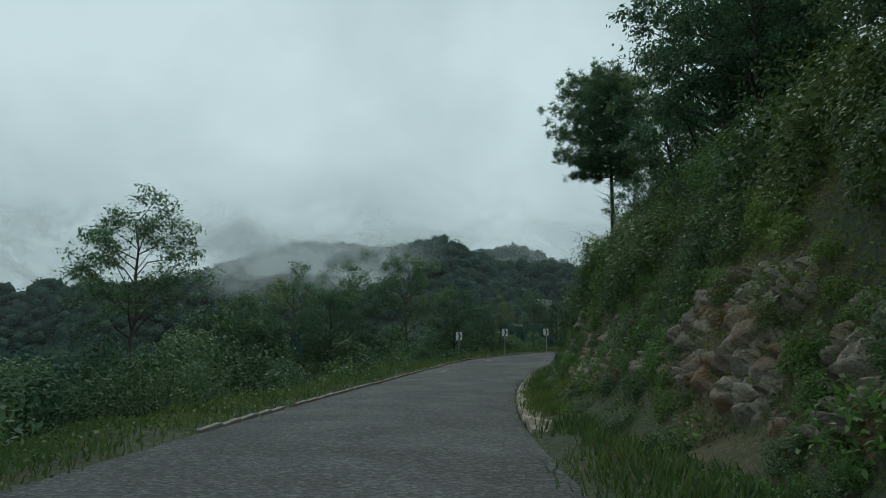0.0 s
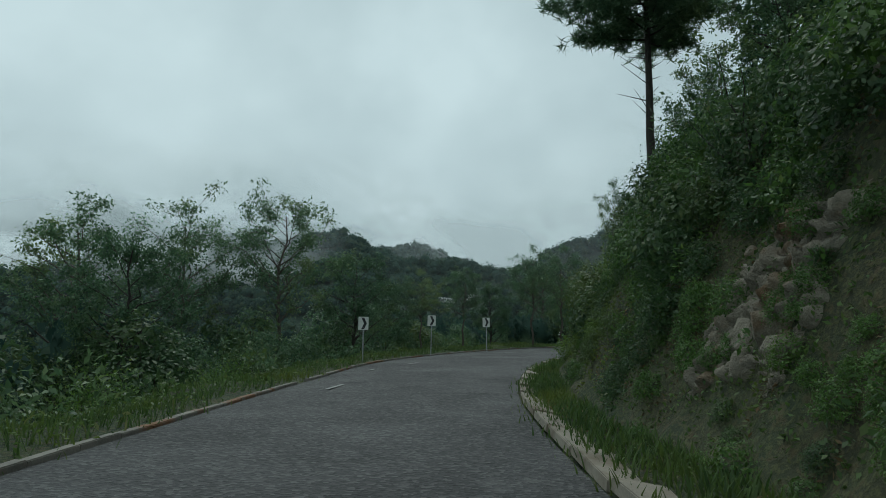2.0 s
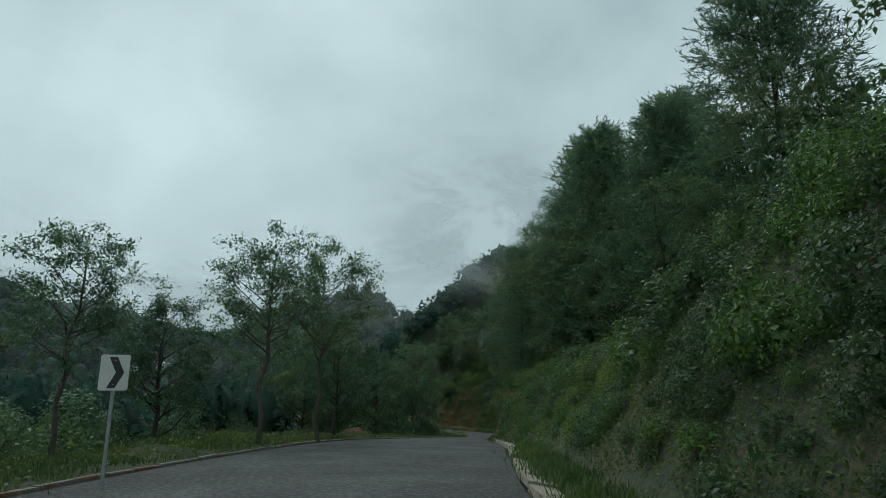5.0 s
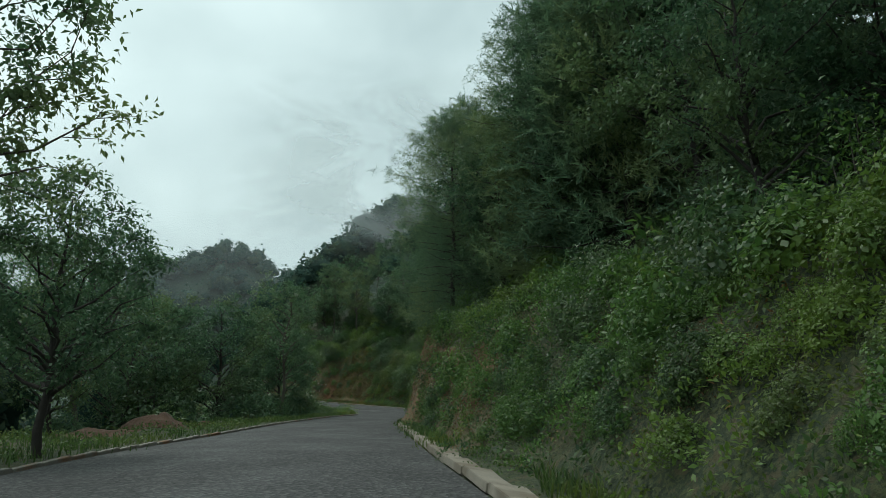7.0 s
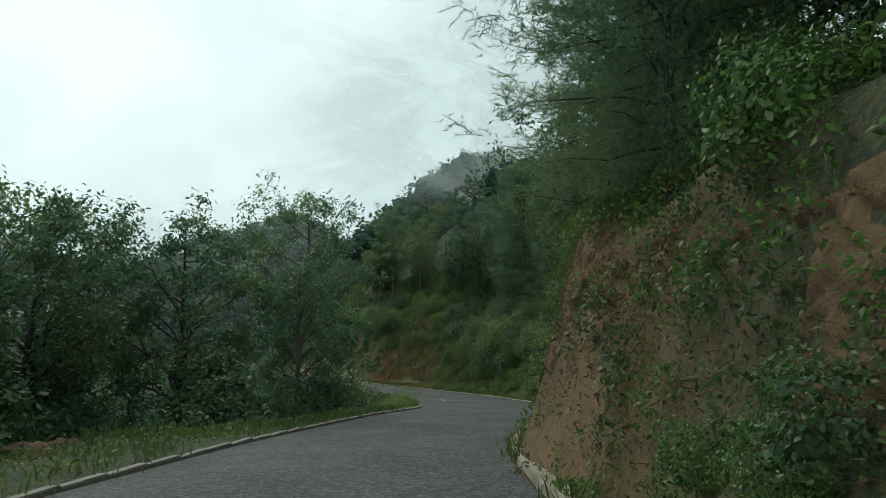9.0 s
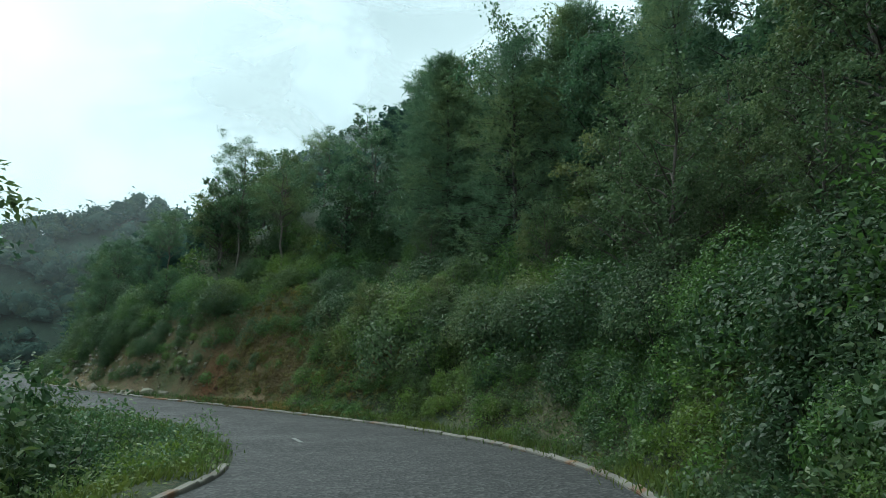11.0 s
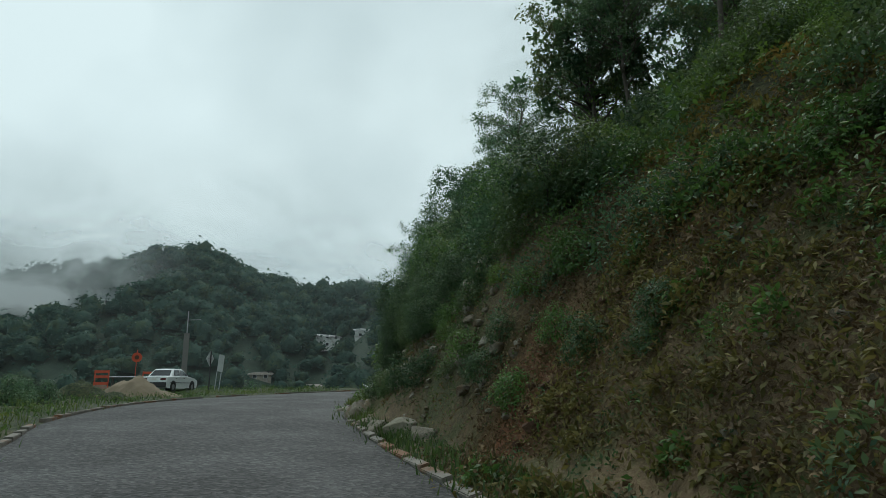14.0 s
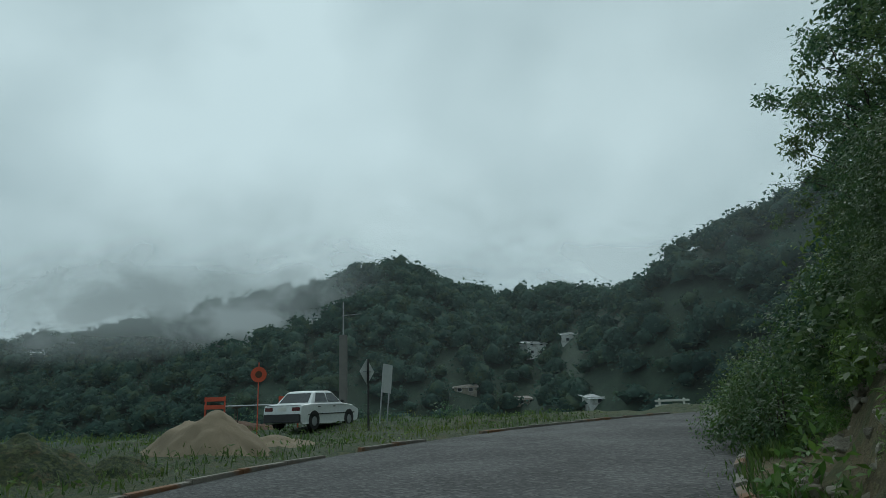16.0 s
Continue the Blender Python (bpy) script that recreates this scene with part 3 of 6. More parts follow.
def pine_parts(seed, height, bole, spread, tufts, trunk_r=0.16, needle=0.30, round_top=True, droop=0.0, thick=0.02, brush=0.0, full=0.7):
    """A pine: a straight trunk, tiers of boughs and tufts of long needles; dead stubs on the bare bole."""
    rng = np.random.default_rng(seed)
    trunk = bent(rng, np.zeros(3), np.array([rng.normal() * 0.1, rng.normal() * 0.1, height * 0.97]), 9, 0.03)
    wood = [tube(trunk, np.linspace(trunk_r, 0.03, 9), 8)]
    heads = []
    n = 60 if round_top else 110
    for k in range(n):
        u = (k + 0.5) / n
        z = height * (bole + (0.97 - bole) * u)
        ang = k * 2.39996
        if round_top:
            reach = spread * 0.5 * (math.sin(math.pi * (0.18 + 0.76 * u)) ** 0.75) * rng.uniform(0.75, 1.1)
            rise_ = reach * (0.15 + 0.5 * u)
        else:
            reach = spread * 0.5 * ((1 - u) ** full if full < 1 else math.sin(math.pi * (0.14 + 0.80 * u)) ** 0.8) * rng.uniform(0.7, 1.12) + 0.25
            rise_ = reach * (-0.12 + 0.5 * u)
        a = np.array([0, 0, z]) + np.array([np.interp(z, trunk[:, 2], trunk[:, 0]), np.interp(z, trunk[:, 2], trunk[:, 1]), 0])
        b = a + np.array([math.cos(ang) * reach, math.sin(ang) * reach, rise_])
        limb = bent(rng, a, b, 5, 0.03 * reach)
        wood.append(tube(limb, np.linspace(0.035 * (1 - 0.6 * u) + 0.008, 0.006, 5), 4))
        for w in np.linspace(0.3, 1, 6):
            p = np.array([np.interp(w, np.linspace(0, 1, 5), limb[:, j]) for j in range(3)])
            heads.append(p)
            for _ in range(3):
                heads.append(p + rng.normal(size=3) * np.array([0.17, 0.17, 0.10 + 0.06 * droop]) * (reach * 0.7 + 0.3) - np.array([0, 0, droop * rng.uniform(0, 0.5)]))
    for k in range(14):
        z = height * bole * (0.55 + 0.42 * k / 14)
        ang = rng.uniform(0, 6.28)
        ln = rng.uniform(0.4, 1.2)
        a = np.array([0, 0, z])
        wood.append(tube(np.array([a, a + np.array([math.cos(ang) * ln, math.sin(ang) * ln, ln * 0.45])]), [0.022, 0.006], 4))
    heads = np.array(heads)
    heads = heads[rng.integers(0, len(heads), tufts)] + rng.normal(size=(tufts, 3)) * 0.10
    if brush:
        # needles set round finger-like shoots
        axis = heads * np.array([1, 1, 0]) / (np.linalg.norm(heads[:, :2], axis=1, keepdims=True) + 0.3) * 0.55 + rng.normal(size=heads.shape) * 0.32
        axis[:, 2] += 0.55 - 1.25 * droop * rng.random(tufts)
        axis /= np.linalg.norm(axis, axis=1, keepdims=True)
        per = 15
        along = np.tile(np.linspace(0, 1, per), tufts)[:, None]
        c = np.repeat(heads, per, axis=0) + np.repeat(axis, per, axis=0) * along * brush
        axis = np.repeat(axis, per, axis=0)
        out_ = axis * 0.8 + rng.normal(size=c.shape) * 0.5
        out_ /= np.linalg.norm(out_, axis=1, keepdims=True)
        side = np.cross(out_, rng.normal(size=c.shape))
        side /= np.linalg.norm(side, axis=1, keepdims=True)
        tip = c + out_ * (needle * rng.uniform(0.7, 1.2, len(c)))[:, None]
        return joined(wood), (np.stack([c - side * thick, c + side * thick, tip], 1).reshape(-1, 3), np.arange(3 * len(c)).reshape(-1, 3))
    c = np.repeat(heads, 8, axis=0)
    n = len(c)
    out_ = rng.normal(size=c.shape) * np.array([1, 1, 0.8]) * (1 - 0.5 * droop) + np.array([0, 0, 0.35 - droop * 1.6])
    out_ /= np.linalg.norm(out_, axis=1, keepdims=True)
    side = np.cross(out_, rng.normal(size=c.shape))
    side /= np.linalg.norm(side, axis=1, keepdims=True)
    tip = c + out_ * (needle * rng.uniform(0.7, 1.3, n))[:, None]
    crown = np.stack([c - side * thick, c + side * thick, tip], 1).reshape(-1, 3), np.arange(3 * n).reshape(n, 3)
    return joined(wood), crown


def shrub_parts(seed, radius, height, leaf, count, droop=0.2):
    """A shrub: stems from the ground and leaves in lumps over them."""
    rng = np.random.default_rng(seed)
    wood, tips = [], []
    for k in range(10):
        ang = k * 2.4 + rng.uniform(-0.4, 0.4)
        r = radius * math.sqrt(rng.uniform(0.05, 1.0))
        b = np.array([math.cos(ang) * r, math.sin(ang) * r, height * rng.uniform(0.45, 1.0) * (1 - 0.35 * (r / radius) ** 2)])
        stem = bent(rng, np.array([math.cos(ang) * r * 0.25, math.sin(ang) * r * 0.25, -0.25]), b, 5, 0.05 * radius)
        wood.append(tube(stem, np.linspace(0.022, 0.005, 5), 3))
        tips += [stem[-1], stem[-2], stem[-3] * 0.5 + stem[-2] * 0.5]
    tips = np.array(tips)
    c = tips[rng.integers(0, len(tips), count)]
    off = rng.normal(size=c.shape) * np.array([0.24, 0.24, 0.17]) * radius
    p = c + off
    p[:, 2] = np.maximum(p[:, 2], 0.02)
    return joined(wood), leaves(rng, p, leaf, leaf * 0.45, droop, off / radius)


def shingled(rng, centres, normals, leaf, width, droop=0.35):
    """Leaves that lie over one another on the outside of a bush, each with its face turned out and its tip hanging."""
    n = len(centres)
    face_ = normals * 0.85 + np.array([0, 0, 0.45]) + rng.normal(size=(n, 3)) * 0.5
    face_ /= np.linalg.norm(face_, axis=1, keepdims=True)
    d = rng.normal(size=(n, 3)) + normals * 0.35 - np.array([0, 0, droop])
    d -= face_ * (d * face_).sum(1, keepdims=True)
    d /= np.linalg.norm(d, axis=1, keepdims=True) + 1e-9
    side = np.cross(d, face_)
    ln = (leaf * rng.uniform(0.6, 1.3, n))[:, None]
    wd = ln * width
    base = centres - d * ln * 0.5
    v = np.stack([base, base + d * ln * 0.42 + side * wd * 0.5 - face_ * wd * 0.16, base + d * ln - face_ * ln * 0.10,
                  base + d * ln * 0.42 - side * wd * 0.5 - face_ * wd * 0.16], 1).reshape(-1, 3)
    return v, np.arange(4 * n).reshape(n, 4)


def bush_parts(seed, radius, height, leaf, count, lobes=9, width=0.5):
    """A full bush: stems, and a crown of several leafy lobes down to the ground."""
    rng = np.random.default_rng(seed)
    wood, mids, sizes = [], [], []
    for k in range(lobes):
        ang = k * 2.39996 + rng.uniform(-0.4, 0.4)
        r = radius * 0.66 * math.sqrt((k + 0.3) / lobes)
        size = radius * rng.uniform(0.36, 0.56)
        up = height * (0.92 - 0.62 * (r / (0.66 * radius)) ** 1.6) * rng.uniform(0.72, 1.04) - size * 0.55
        c = np.array([math.cos(ang) * r, math.sin(ang) * r, max(up, size * 0.35)])
        mids.append(c)
        sizes.append(size)
        stem = bent(rng, np.array([c[0] * 0.2, c[1] * 0.2, -0.3]), c + np.array([0, 0, size * 0.6]), 5, 0.04 * radius)
        wood.append(tube(stem, np.linspace(0.012 + 0.012 * radius, 0.005, 5), 4))
    mids, sizes = np.array(mids), np.array(sizes)
    pick = rng.choice(lobes, count * 2, p=sizes ** 2 / (sizes ** 2).sum())
    d = rng.normal(size=(count * 2, 3))
    d /= np.linalg.norm(d, axis=1, keepdims=True)
    lump = 1 + 0.20 * np.sin(d[:, 0] * 6 + pick) * np.cos(d[:, 2] * 5 + d[:, 1] * 4 + pick * 2.1)
    p = mids[pick] + d * (sizes[pick] * lump * rng.uniform(0.80, 1.12, len(pick)))[:, None]
    buried = (np.linalg.norm(p[:, None] - mids[None], axis=2) < sizes[None] * 0.72).any(1)
    ok = np.nonzero(~buried & (p[:, 2] > 0.0))[0][:count]
    outer = shingled(rng, p[ok], d[ok], leaf, width)
    inner = rng.choice(ok, len(ok) // 5)
    heart = shingled(rng, mids[pick[inner]] + d[inner] * (sizes[pick[inner]] * 0.55)[:, None], d[inner], leaf * 1.7, 0.6)
    return joined(wood), joined([outer, heart])


def plant(kinds, spots, group, rng, sink=0.1):
    """Copies of the given plants, picked in turn, at (x, y, scale)."""
    xs, ys = np.array([s[0] for s in spots]), np.array([s[1] for s in spots])
    hs = ground_height(xs, ys)
    for k, (x, y, sc) in enumerate(spots):
        src = kinds[k % len(kinds)]
        ob = copy_thing(src, Matrix())
        ob.matrix_basis = pose(x, y, float(hs[k]) - sink, 0, 0, rng.uniform(0, 360)) @ Matrix.Diagonal((sc, sc, sc, 1))
        ob["group"] = group


def away(ob):
    """Takes a pattern plant out of the scene once its copies stand."""
    for o in (*ob.children_recursive, ob):
        bpy.data.objects.remove(o)

# ---------------------------------------------------------------- planting
rng = np.random.default_rng(11)
AIRY = [make_tree("tree", tree_parts(21 + k, 9.0, 5.2, 0.38, 0.135, 9000, 26, 0.40, 0.11), BARK, LEAF,
                  "slender broadleaf tree with an airy green crown", "tree") for k in range(3)]
DENSE = [make_tree("tree", tree_parts(41 + k, 8.0, 5.4, 0.14, 0.160, 10500, 28, 0.46, 0.13), BARK_DARK, LEAF_DARK,
                   "dense dark green broadleaf tree on the slope", "tree") for k in range(3)]
PALE = [make_tree("tree", tree_parts(61 + k, 8.0, 5.0, 0.16, 0.155, 8800, 26, 0.40, 0.10), BARK, LEAF_PALE,
                  "broadleaf tree with greyish green leaves", "tree") for k in range(2)]
PINES = [make_tree("pine_tree", pine_parts(81 + k, 14.0, 0.06, 8.0, 5600, 0.17, 0.17, False, 0.6, 0.011, 0.48, 0.5), BARK_DARK, NEEDLE,
                   "tall dark pine with drooping needle tufts", "tree") for k in range(2)]
NEAR_PINES = [make_tree("pine_tree", pine_parts(87, 14.0, 0.06, 7.0, 13000, 0.17, 0.15, False, 0.85, 0.009, 0.42, 1.0), BARK_DARK, NEEDLE,
                        "tall dark pine with thick drooping needle tufts", "tree")]
FAR_PINES = [make_tree("pine_tree", pine_parts(91 + k, 14.0, 0.06, 7.0, 4600, 0.17, 0.24, False, 0.55, 0.020, 0.60, 0.5), BARK_DARK, NEEDLE,
                       "dark pine standing high on the wooded slope", "tree") for k in range(2)]
SMALL_DENSE = [make_tree("tree", tree_parts(51 + k, 8.0, 5.4, 0.14, 0.40, 1500, 22, 0.5, 0.13), BARK_DARK, LEAF_DARK,
                         "dark green broadleaf tree high on the slope", "tree") for k in range(2)]
SHRUBS = [make_tree("shrub", shrub_parts(101 + k, 1.15, 1.7, 0.10, 1500), BARK, SHRUB_LEAF,
                    "fresh green leafy shrub on the bank", "shrub") for k in range(3)]
SHRUBS_DARK = [make_tree("shrub", shrub_parts(121 + k, 1.25, 1.9, 0.10, 1600), BARK_DARK, SHRUB_DARK,
                         "dark green leafy shrub beside the road", "shrub") for k in range(3)]

THICKET = [make_tree("shrub", bush_parts(201 + k, 1.9, 3.6, 0.165, 2600, 13), BARK_DARK, mat, words, "shrub")
           for k, (mat, words) in enumerate(((LEAF, "tall leafy green thicket bush on the valley edge"), (SHRUB_DARK, "tall dark green thicket bush on the valley edge"),
                                             (LEAF_DARK, "tall very dark thicket bush on the valley edge")))]
BANK_GREEN = [make_tree("shrub", bush_parts(221 + k, 0.8, 0.95, 0.078, 1250), BARK, SHRUB_LEAF, "fresh green bush with small glossy leaves on the bank", "shrub") for k in range(2)]
BANK_DARK = [make_tree("shrub", bush_parts(231 + k, 0.85, 1.05, 0.082, 1250), BARK_DARK, SHRUB_DARK, "dark green bush with small leaves on the bank", "shrub") for k in range(2)]
BANK_PALE = [make_tree("shrub", bush_parts(241 + k, 0.95, 1.35, 0.092, 1300), BARK, LEAF_PALE, "greyish green bush with broad leaves on the bank", "shrub") for k in range(2)]

DOME_PALE = [make_tree("shrub", bush_parts(251 + k, 2.0, 2.7, 0.10, 8500, 15), BARK, LEAF_PALE, "large greyish green bush with broad leaves on the bank", "shrub") for k in range(2)]
DOME_GREEN = [make_tree("shrub", bush_parts(261 + k, 1.9, 2.3, 0.085, 9500, 15), BARK, SHRUB_LEAF, "large rounded fresh green bush on the bank", "shrub") for k in range(2)]
DOME_DARK = [make_tree("shrub", bush_parts(271 + k, 1.9, 2.6, 0.095, 8500, 15), BARK_DARK, SHRUB_DARK, "large dark green bush on the bank", "shrub") for k in range(2)]


def arrays_of(me):
    v = np.empty(len(me.vertices) * 3, np.float32)
    me.vertices.foreach_get("co", v)
    q = np.empty(len(me.loops), np.int32)
    me.loops.foreach_get("vertex_index", q)
    return v.reshape(-1, 3), q.reshape(-1, 4)


def cover(kinds, count, first, last, lo, hi, small, large, group, seed, spare=0.2, lean=0.5, gap=0.75, single=False):
    """Bushes on a strip beside the road, kept apart from one another, leaning out with the slope: things of their own, or joined by kind."""
    r = np.random.default_rng(seed)
    k = r.integers(first, last, count)
    s = lo(k) + (hi(k) - lo(k)) * r.random(count)
    x, y = LINE[k, 0] + RIGHT[k, 0] * s, LINE[k, 1] + RIGHT[k, 1] * s
    h, n = outward(x, y)
    size = small + (large - small) * r.random(count) ** 1.4
    clear_ = r.random(count) < 1 - bare(x, y) / max(spare, 0.01) if spare else np.ones(count, bool)
    kept, poses = [], [[] for _ in kinds]
    for j in range(count):
        if not clear_[j] or any((x[j] - x[i]) ** 2 + (y[j] - y[i]) ** 2 + (h[j] - h[i]) ** 2 < (gap * 0.5 * (size[i] + size[j])) ** 2 for i in kept):
            continue
        kept.append(j)
        up = (Vector(n[j]) * lean + Vector((0, 0, 1 - lean))).normalized()
        tilt = Vector((0, 0, 1)).rotation_difference(up).to_matrix().to_4x4()
        poses[j % len(kinds)].append(pose(x[j], y[j], h[j] - 0.12 * size[j]) @ tilt @ pose(0, 0, 0, 0, 0, r.uniform(0, 360))
                                     @ Matrix.Diagonal((size[j], size[j], size[j] * r.uniform(0.85, 1.2), 1)))
    for src, mine in zip(kinds, poses):
        if single:
            for m in mine:
                ob = copy_thing(src, Matrix())
                ob.matrix_basis = m
                ob["group"] = group
            continue
        for piece in src.children:
            if not mine or (piece.name.startswith("trunk") and lean):
                continue
            v, q = arrays_of(piece.data)
            done = [(v @ np.array(m.to_3x3(), np.float32).T + np.array(m.translation, np.float32), q) for m in mine]
            words = src["label"].replace(" bush ", " bushes ") if piece.name.startswith("crown") else "thin dark stems of the bushes"
            tagged(new("undergrowth", mesh_of("undergrowth", *joined(done), piece.data.materials[0])), words, "undergrowth", kind="stuff")


def trees_to(kinds, tall, rows, group, wide=1.0):
    """Trees whose tops reach given heights: x, y, top."""
    xs, ys = np.array([r[0] for r in rows]), np.array([r[1] for r in rows])
    hs = ground_height(xs, ys)
    for k, (x, y, top) in enumerate(rows):
        sc = (top - float(hs[k]) + 0.15) / tall
        w = sc * wide
        ob = copy_thing(kinds[k % len(kinds)], Matrix())
        ob.matrix_basis = pose(x, y, float(hs[k]) - 0.15, 0, 0, rng.uniform(0, 360)) @ Matrix.Diagonal((w, w, sc, 1))
        ob["group"] = group


# downhill side: the row of trees that stands along the valley
trees_to(AIRY, 9.0, [(2.9, 20.0, 6.6), (17.6, 47.2, 8.2), (13.2, 47.2, 7.2), (8.6, 45.4, 6.6), (32.9, 57.2, 5.7), (40.7, 60.1, 8.0), (45.2, 62.3, 8.6), (59.6, 89.5, 9.6),
                     (57.0, 78.4, 8.2), (-5.0, 14.0, 6.4), (73.7, 83.8, 8.0), (85.3, 118.4, 4.7), (28.0, 53.5, 4.8)], "trees on the valley side")
trees_to(DENSE, 8.0, [(22.5, 49.7, 5.6), (11.0, 40.0, 4.6), (6.0, 33.0, 3.8), (26.5, 56.0, 4.4), (37.5, 61.5, 5.0), (49.5, 66.5, 6.0), (-8.0, 24.0, 3.0),
                      (63.9, 83.7, 6.0), (69.3, 84.4, 6.3), (66.5, 86.7, 6.0), (76.5, 86.5, 5.0), (55.0, 76.5, 5.0), (60.8, 81.0, 5.6)], "trees on the valley side")
# uphill side
trees_to(AIRY, 9.0, [(30.8, 36.3, 7.6)], "trees above the bank", 0.6)
trees_to(AIRY, 9.0, [(35.2, 34.6, 14.0), (30.5, 24.5, 15.5), (107.5, 108.5, 17.0), (104.6, 102.4, 13.3), (104.7, 112.6, 11.4), (106.4, 115.5, 11.6),
                     (107.0, 97.0, 15.5), (104.6, 106.0, 12.5), (103.4, 117.0, 7.0), (111.0, 104.0, 18.0)], "trees above the bank")
trees_to(PINES, 14.0, [(72.6, 68.4, 17.0), (100.6, 85.2, 15.5), (97.5, 77.5, 15.0)], "pines above the bank", 1.0)
trees_to(NEAR_PINES, 14.0, [(66.4, 66.0, 13.2), (63.6, 60.2, 15.4)], "pines above the bank", 1.05)
trees_to(FAR_PINES, 14.0, [(62.5, 57.0, 19.0), (70.3, 54.6, 24.0), (58.0, 51.0, 17.0), (77.8, 69.0, 17.5), (66.0, 59.5, 20.0), (104.5, 90.5, 17.5), (51.0, 44.0, 18.5), (83.0, 68.0, 19.0),
                           (108.0, 93.5, 19.0), (101.5, 82.0, 17.0), (103.5, 78.5, 18.0)], "pines above the bank", 1.1)
trees_to(PALE, 8.0, [(89.9, 77.2, 7.4), (93.6, 79.0, 8.0), (92.8, 75.6, 9.0), (97.8, 81.6, 6.2), (88.0, 73.0, 9.5), (96.0, 77.5, 9.0), (101.5, 90.0, 8.0), (104.8, 107.6, 13.0), (107.5, 104.5, 15.5), (106.6, 110.5, 12.6)], "trees above the bank")
trees_to(DENSE, 8.0, [(17.6, 3.0, 11.0), (19.5, 8.5, 12.0), (20.6, 11.2, 14.0), (23.0, 17.5, 11.0), (24.0, 22.0, 9.0), (21.5, 6.0, 14.5), (25.0, 14.0, 15.0),
                      (27.5, 25.0, 10.0), (104.5, 120.0, 6.0), (103.0, 112.0, 7.5), (23.0, 14.3, 16.0), (37.2, 38.4, 10.5), (48.0, 47.5, 9.0), (54.5, 52.5, 9.5), (60.5, 54.5, 14.5), (65.0, 53.0, 18.5), (56.5, 47.0, 14.5), (68.5, 58.0, 17.5), (64.6, 62.6, 11.5), (66.2, 61.4, 14.0), (69.6, 64.6, 14.0), (63.4, 58.6, 13.5), (68.0, 63.4, 12.0), (70.4, 67.0, 11.0), (76.0, 71.5, 10.0), (99.5, 80.0, 15.0), (95.5, 74.0, 15.5), (91.0, 71.5, 15.0), (103.0, 84.0, 18.0), (106.0, 87.0, 19.0), (98.0, 70.0, 18.0), (86.0, 68.5, 15.0), (105.5, 98.0, 12.5), (101.5, 108.5, 6.3), (102.0, 115.0, 6.0), (107.2, 120.6, 10.5), (104.4, 117.3, 9.3), (108.0, 123.6, 10.0), (50.0, 45.6, 10.2), (53.2, 47.6, 10.4), (56.0, 50.2, 10.6)], "trees above the bank")
trees_to(DENSE, 8.0, [(35.8, 36.2, 13.0)], "trees above the bank", 0.75)

# the steep hillside over the road
spots_dense, spots_pale = [], []
for k in range(296, nearest_station(118, 134), 18):
    for _ in range(2):
        e = LINE[k, 4] + LINE[k, 5] + LINE[k, 7] + rng.uniform(3.0, 20)
        p = on_road(k, e)
        if p.y > 98 and p.x - 94.7 < 0.75 * (p.y - 96.6):
            continue
        (spots_dense if rng.random() < 0.65 else spots_pale).append((p.x, p.y, rng.uniform(0.6, 1.0)))
plant(SMALL_DENSE, spots_dense, "trees on the hillside", rng)
plant(SMALL_DENSE, spots_pale, "trees on the hillside", rng)


# shrubs that cover the bank and hang over its brink
spots_green, spots_dark, spots_low = [], [], []
bend = nearest_station(80, 79)
for k in range(300, nearest_station(112, 132), 2):
    run = LINE[k, 7]
    edge = LINE[k, 4] + LINE[k, 5]
    late = k > bend
    rubble = nearest_station(94, 95) < k < nearest_station(99, 121) or edge < 2.8
    for lo, hi, chance, size in ((0.3 * run, run, 0.22 if late else 0.10, 1.0), (run, run + 2.2, 0.45, 1.1), (run + 2.0, run + 6.0, 0.22, 1.2)):
        p = on_road(k, edge + rng.uniform(lo, hi))
        if rubble and lo < run + 1:
            continue
        if rng.random() < chance * (1 - 0.9 * float(bare(np.array([p.x]), np.array([p.y]))[0])):
            (spots_green if rng.random() < 0.5 else spots_dark).append((p.x, p.y, size * rng.uniform(0.6, 1.25)))
    f = LINE[k, 3] + LINE[k, 8]
    for lo, hi, chance in ((0.6, 3.0, 0.22), (2.5, 9.0, 0.30)):
        if rng.random() < chance:
            p = on_road(k, -f - rng.uniform(lo, hi))
            (spots_green if rng.random() < 0.3 else spots_dark).append((p.x, p.y, rng.uniform(0.6, 1.3)))
rng.shuffle(spots_green)
rng.shuffle(spots_dark)
plant(SHRUBS, spots_green[:60], "shrubs along the road", rng, 0.15)
plant(SHRUBS_DARK, spots_dark[:65], "shrubs along the road", rng, 0.15)
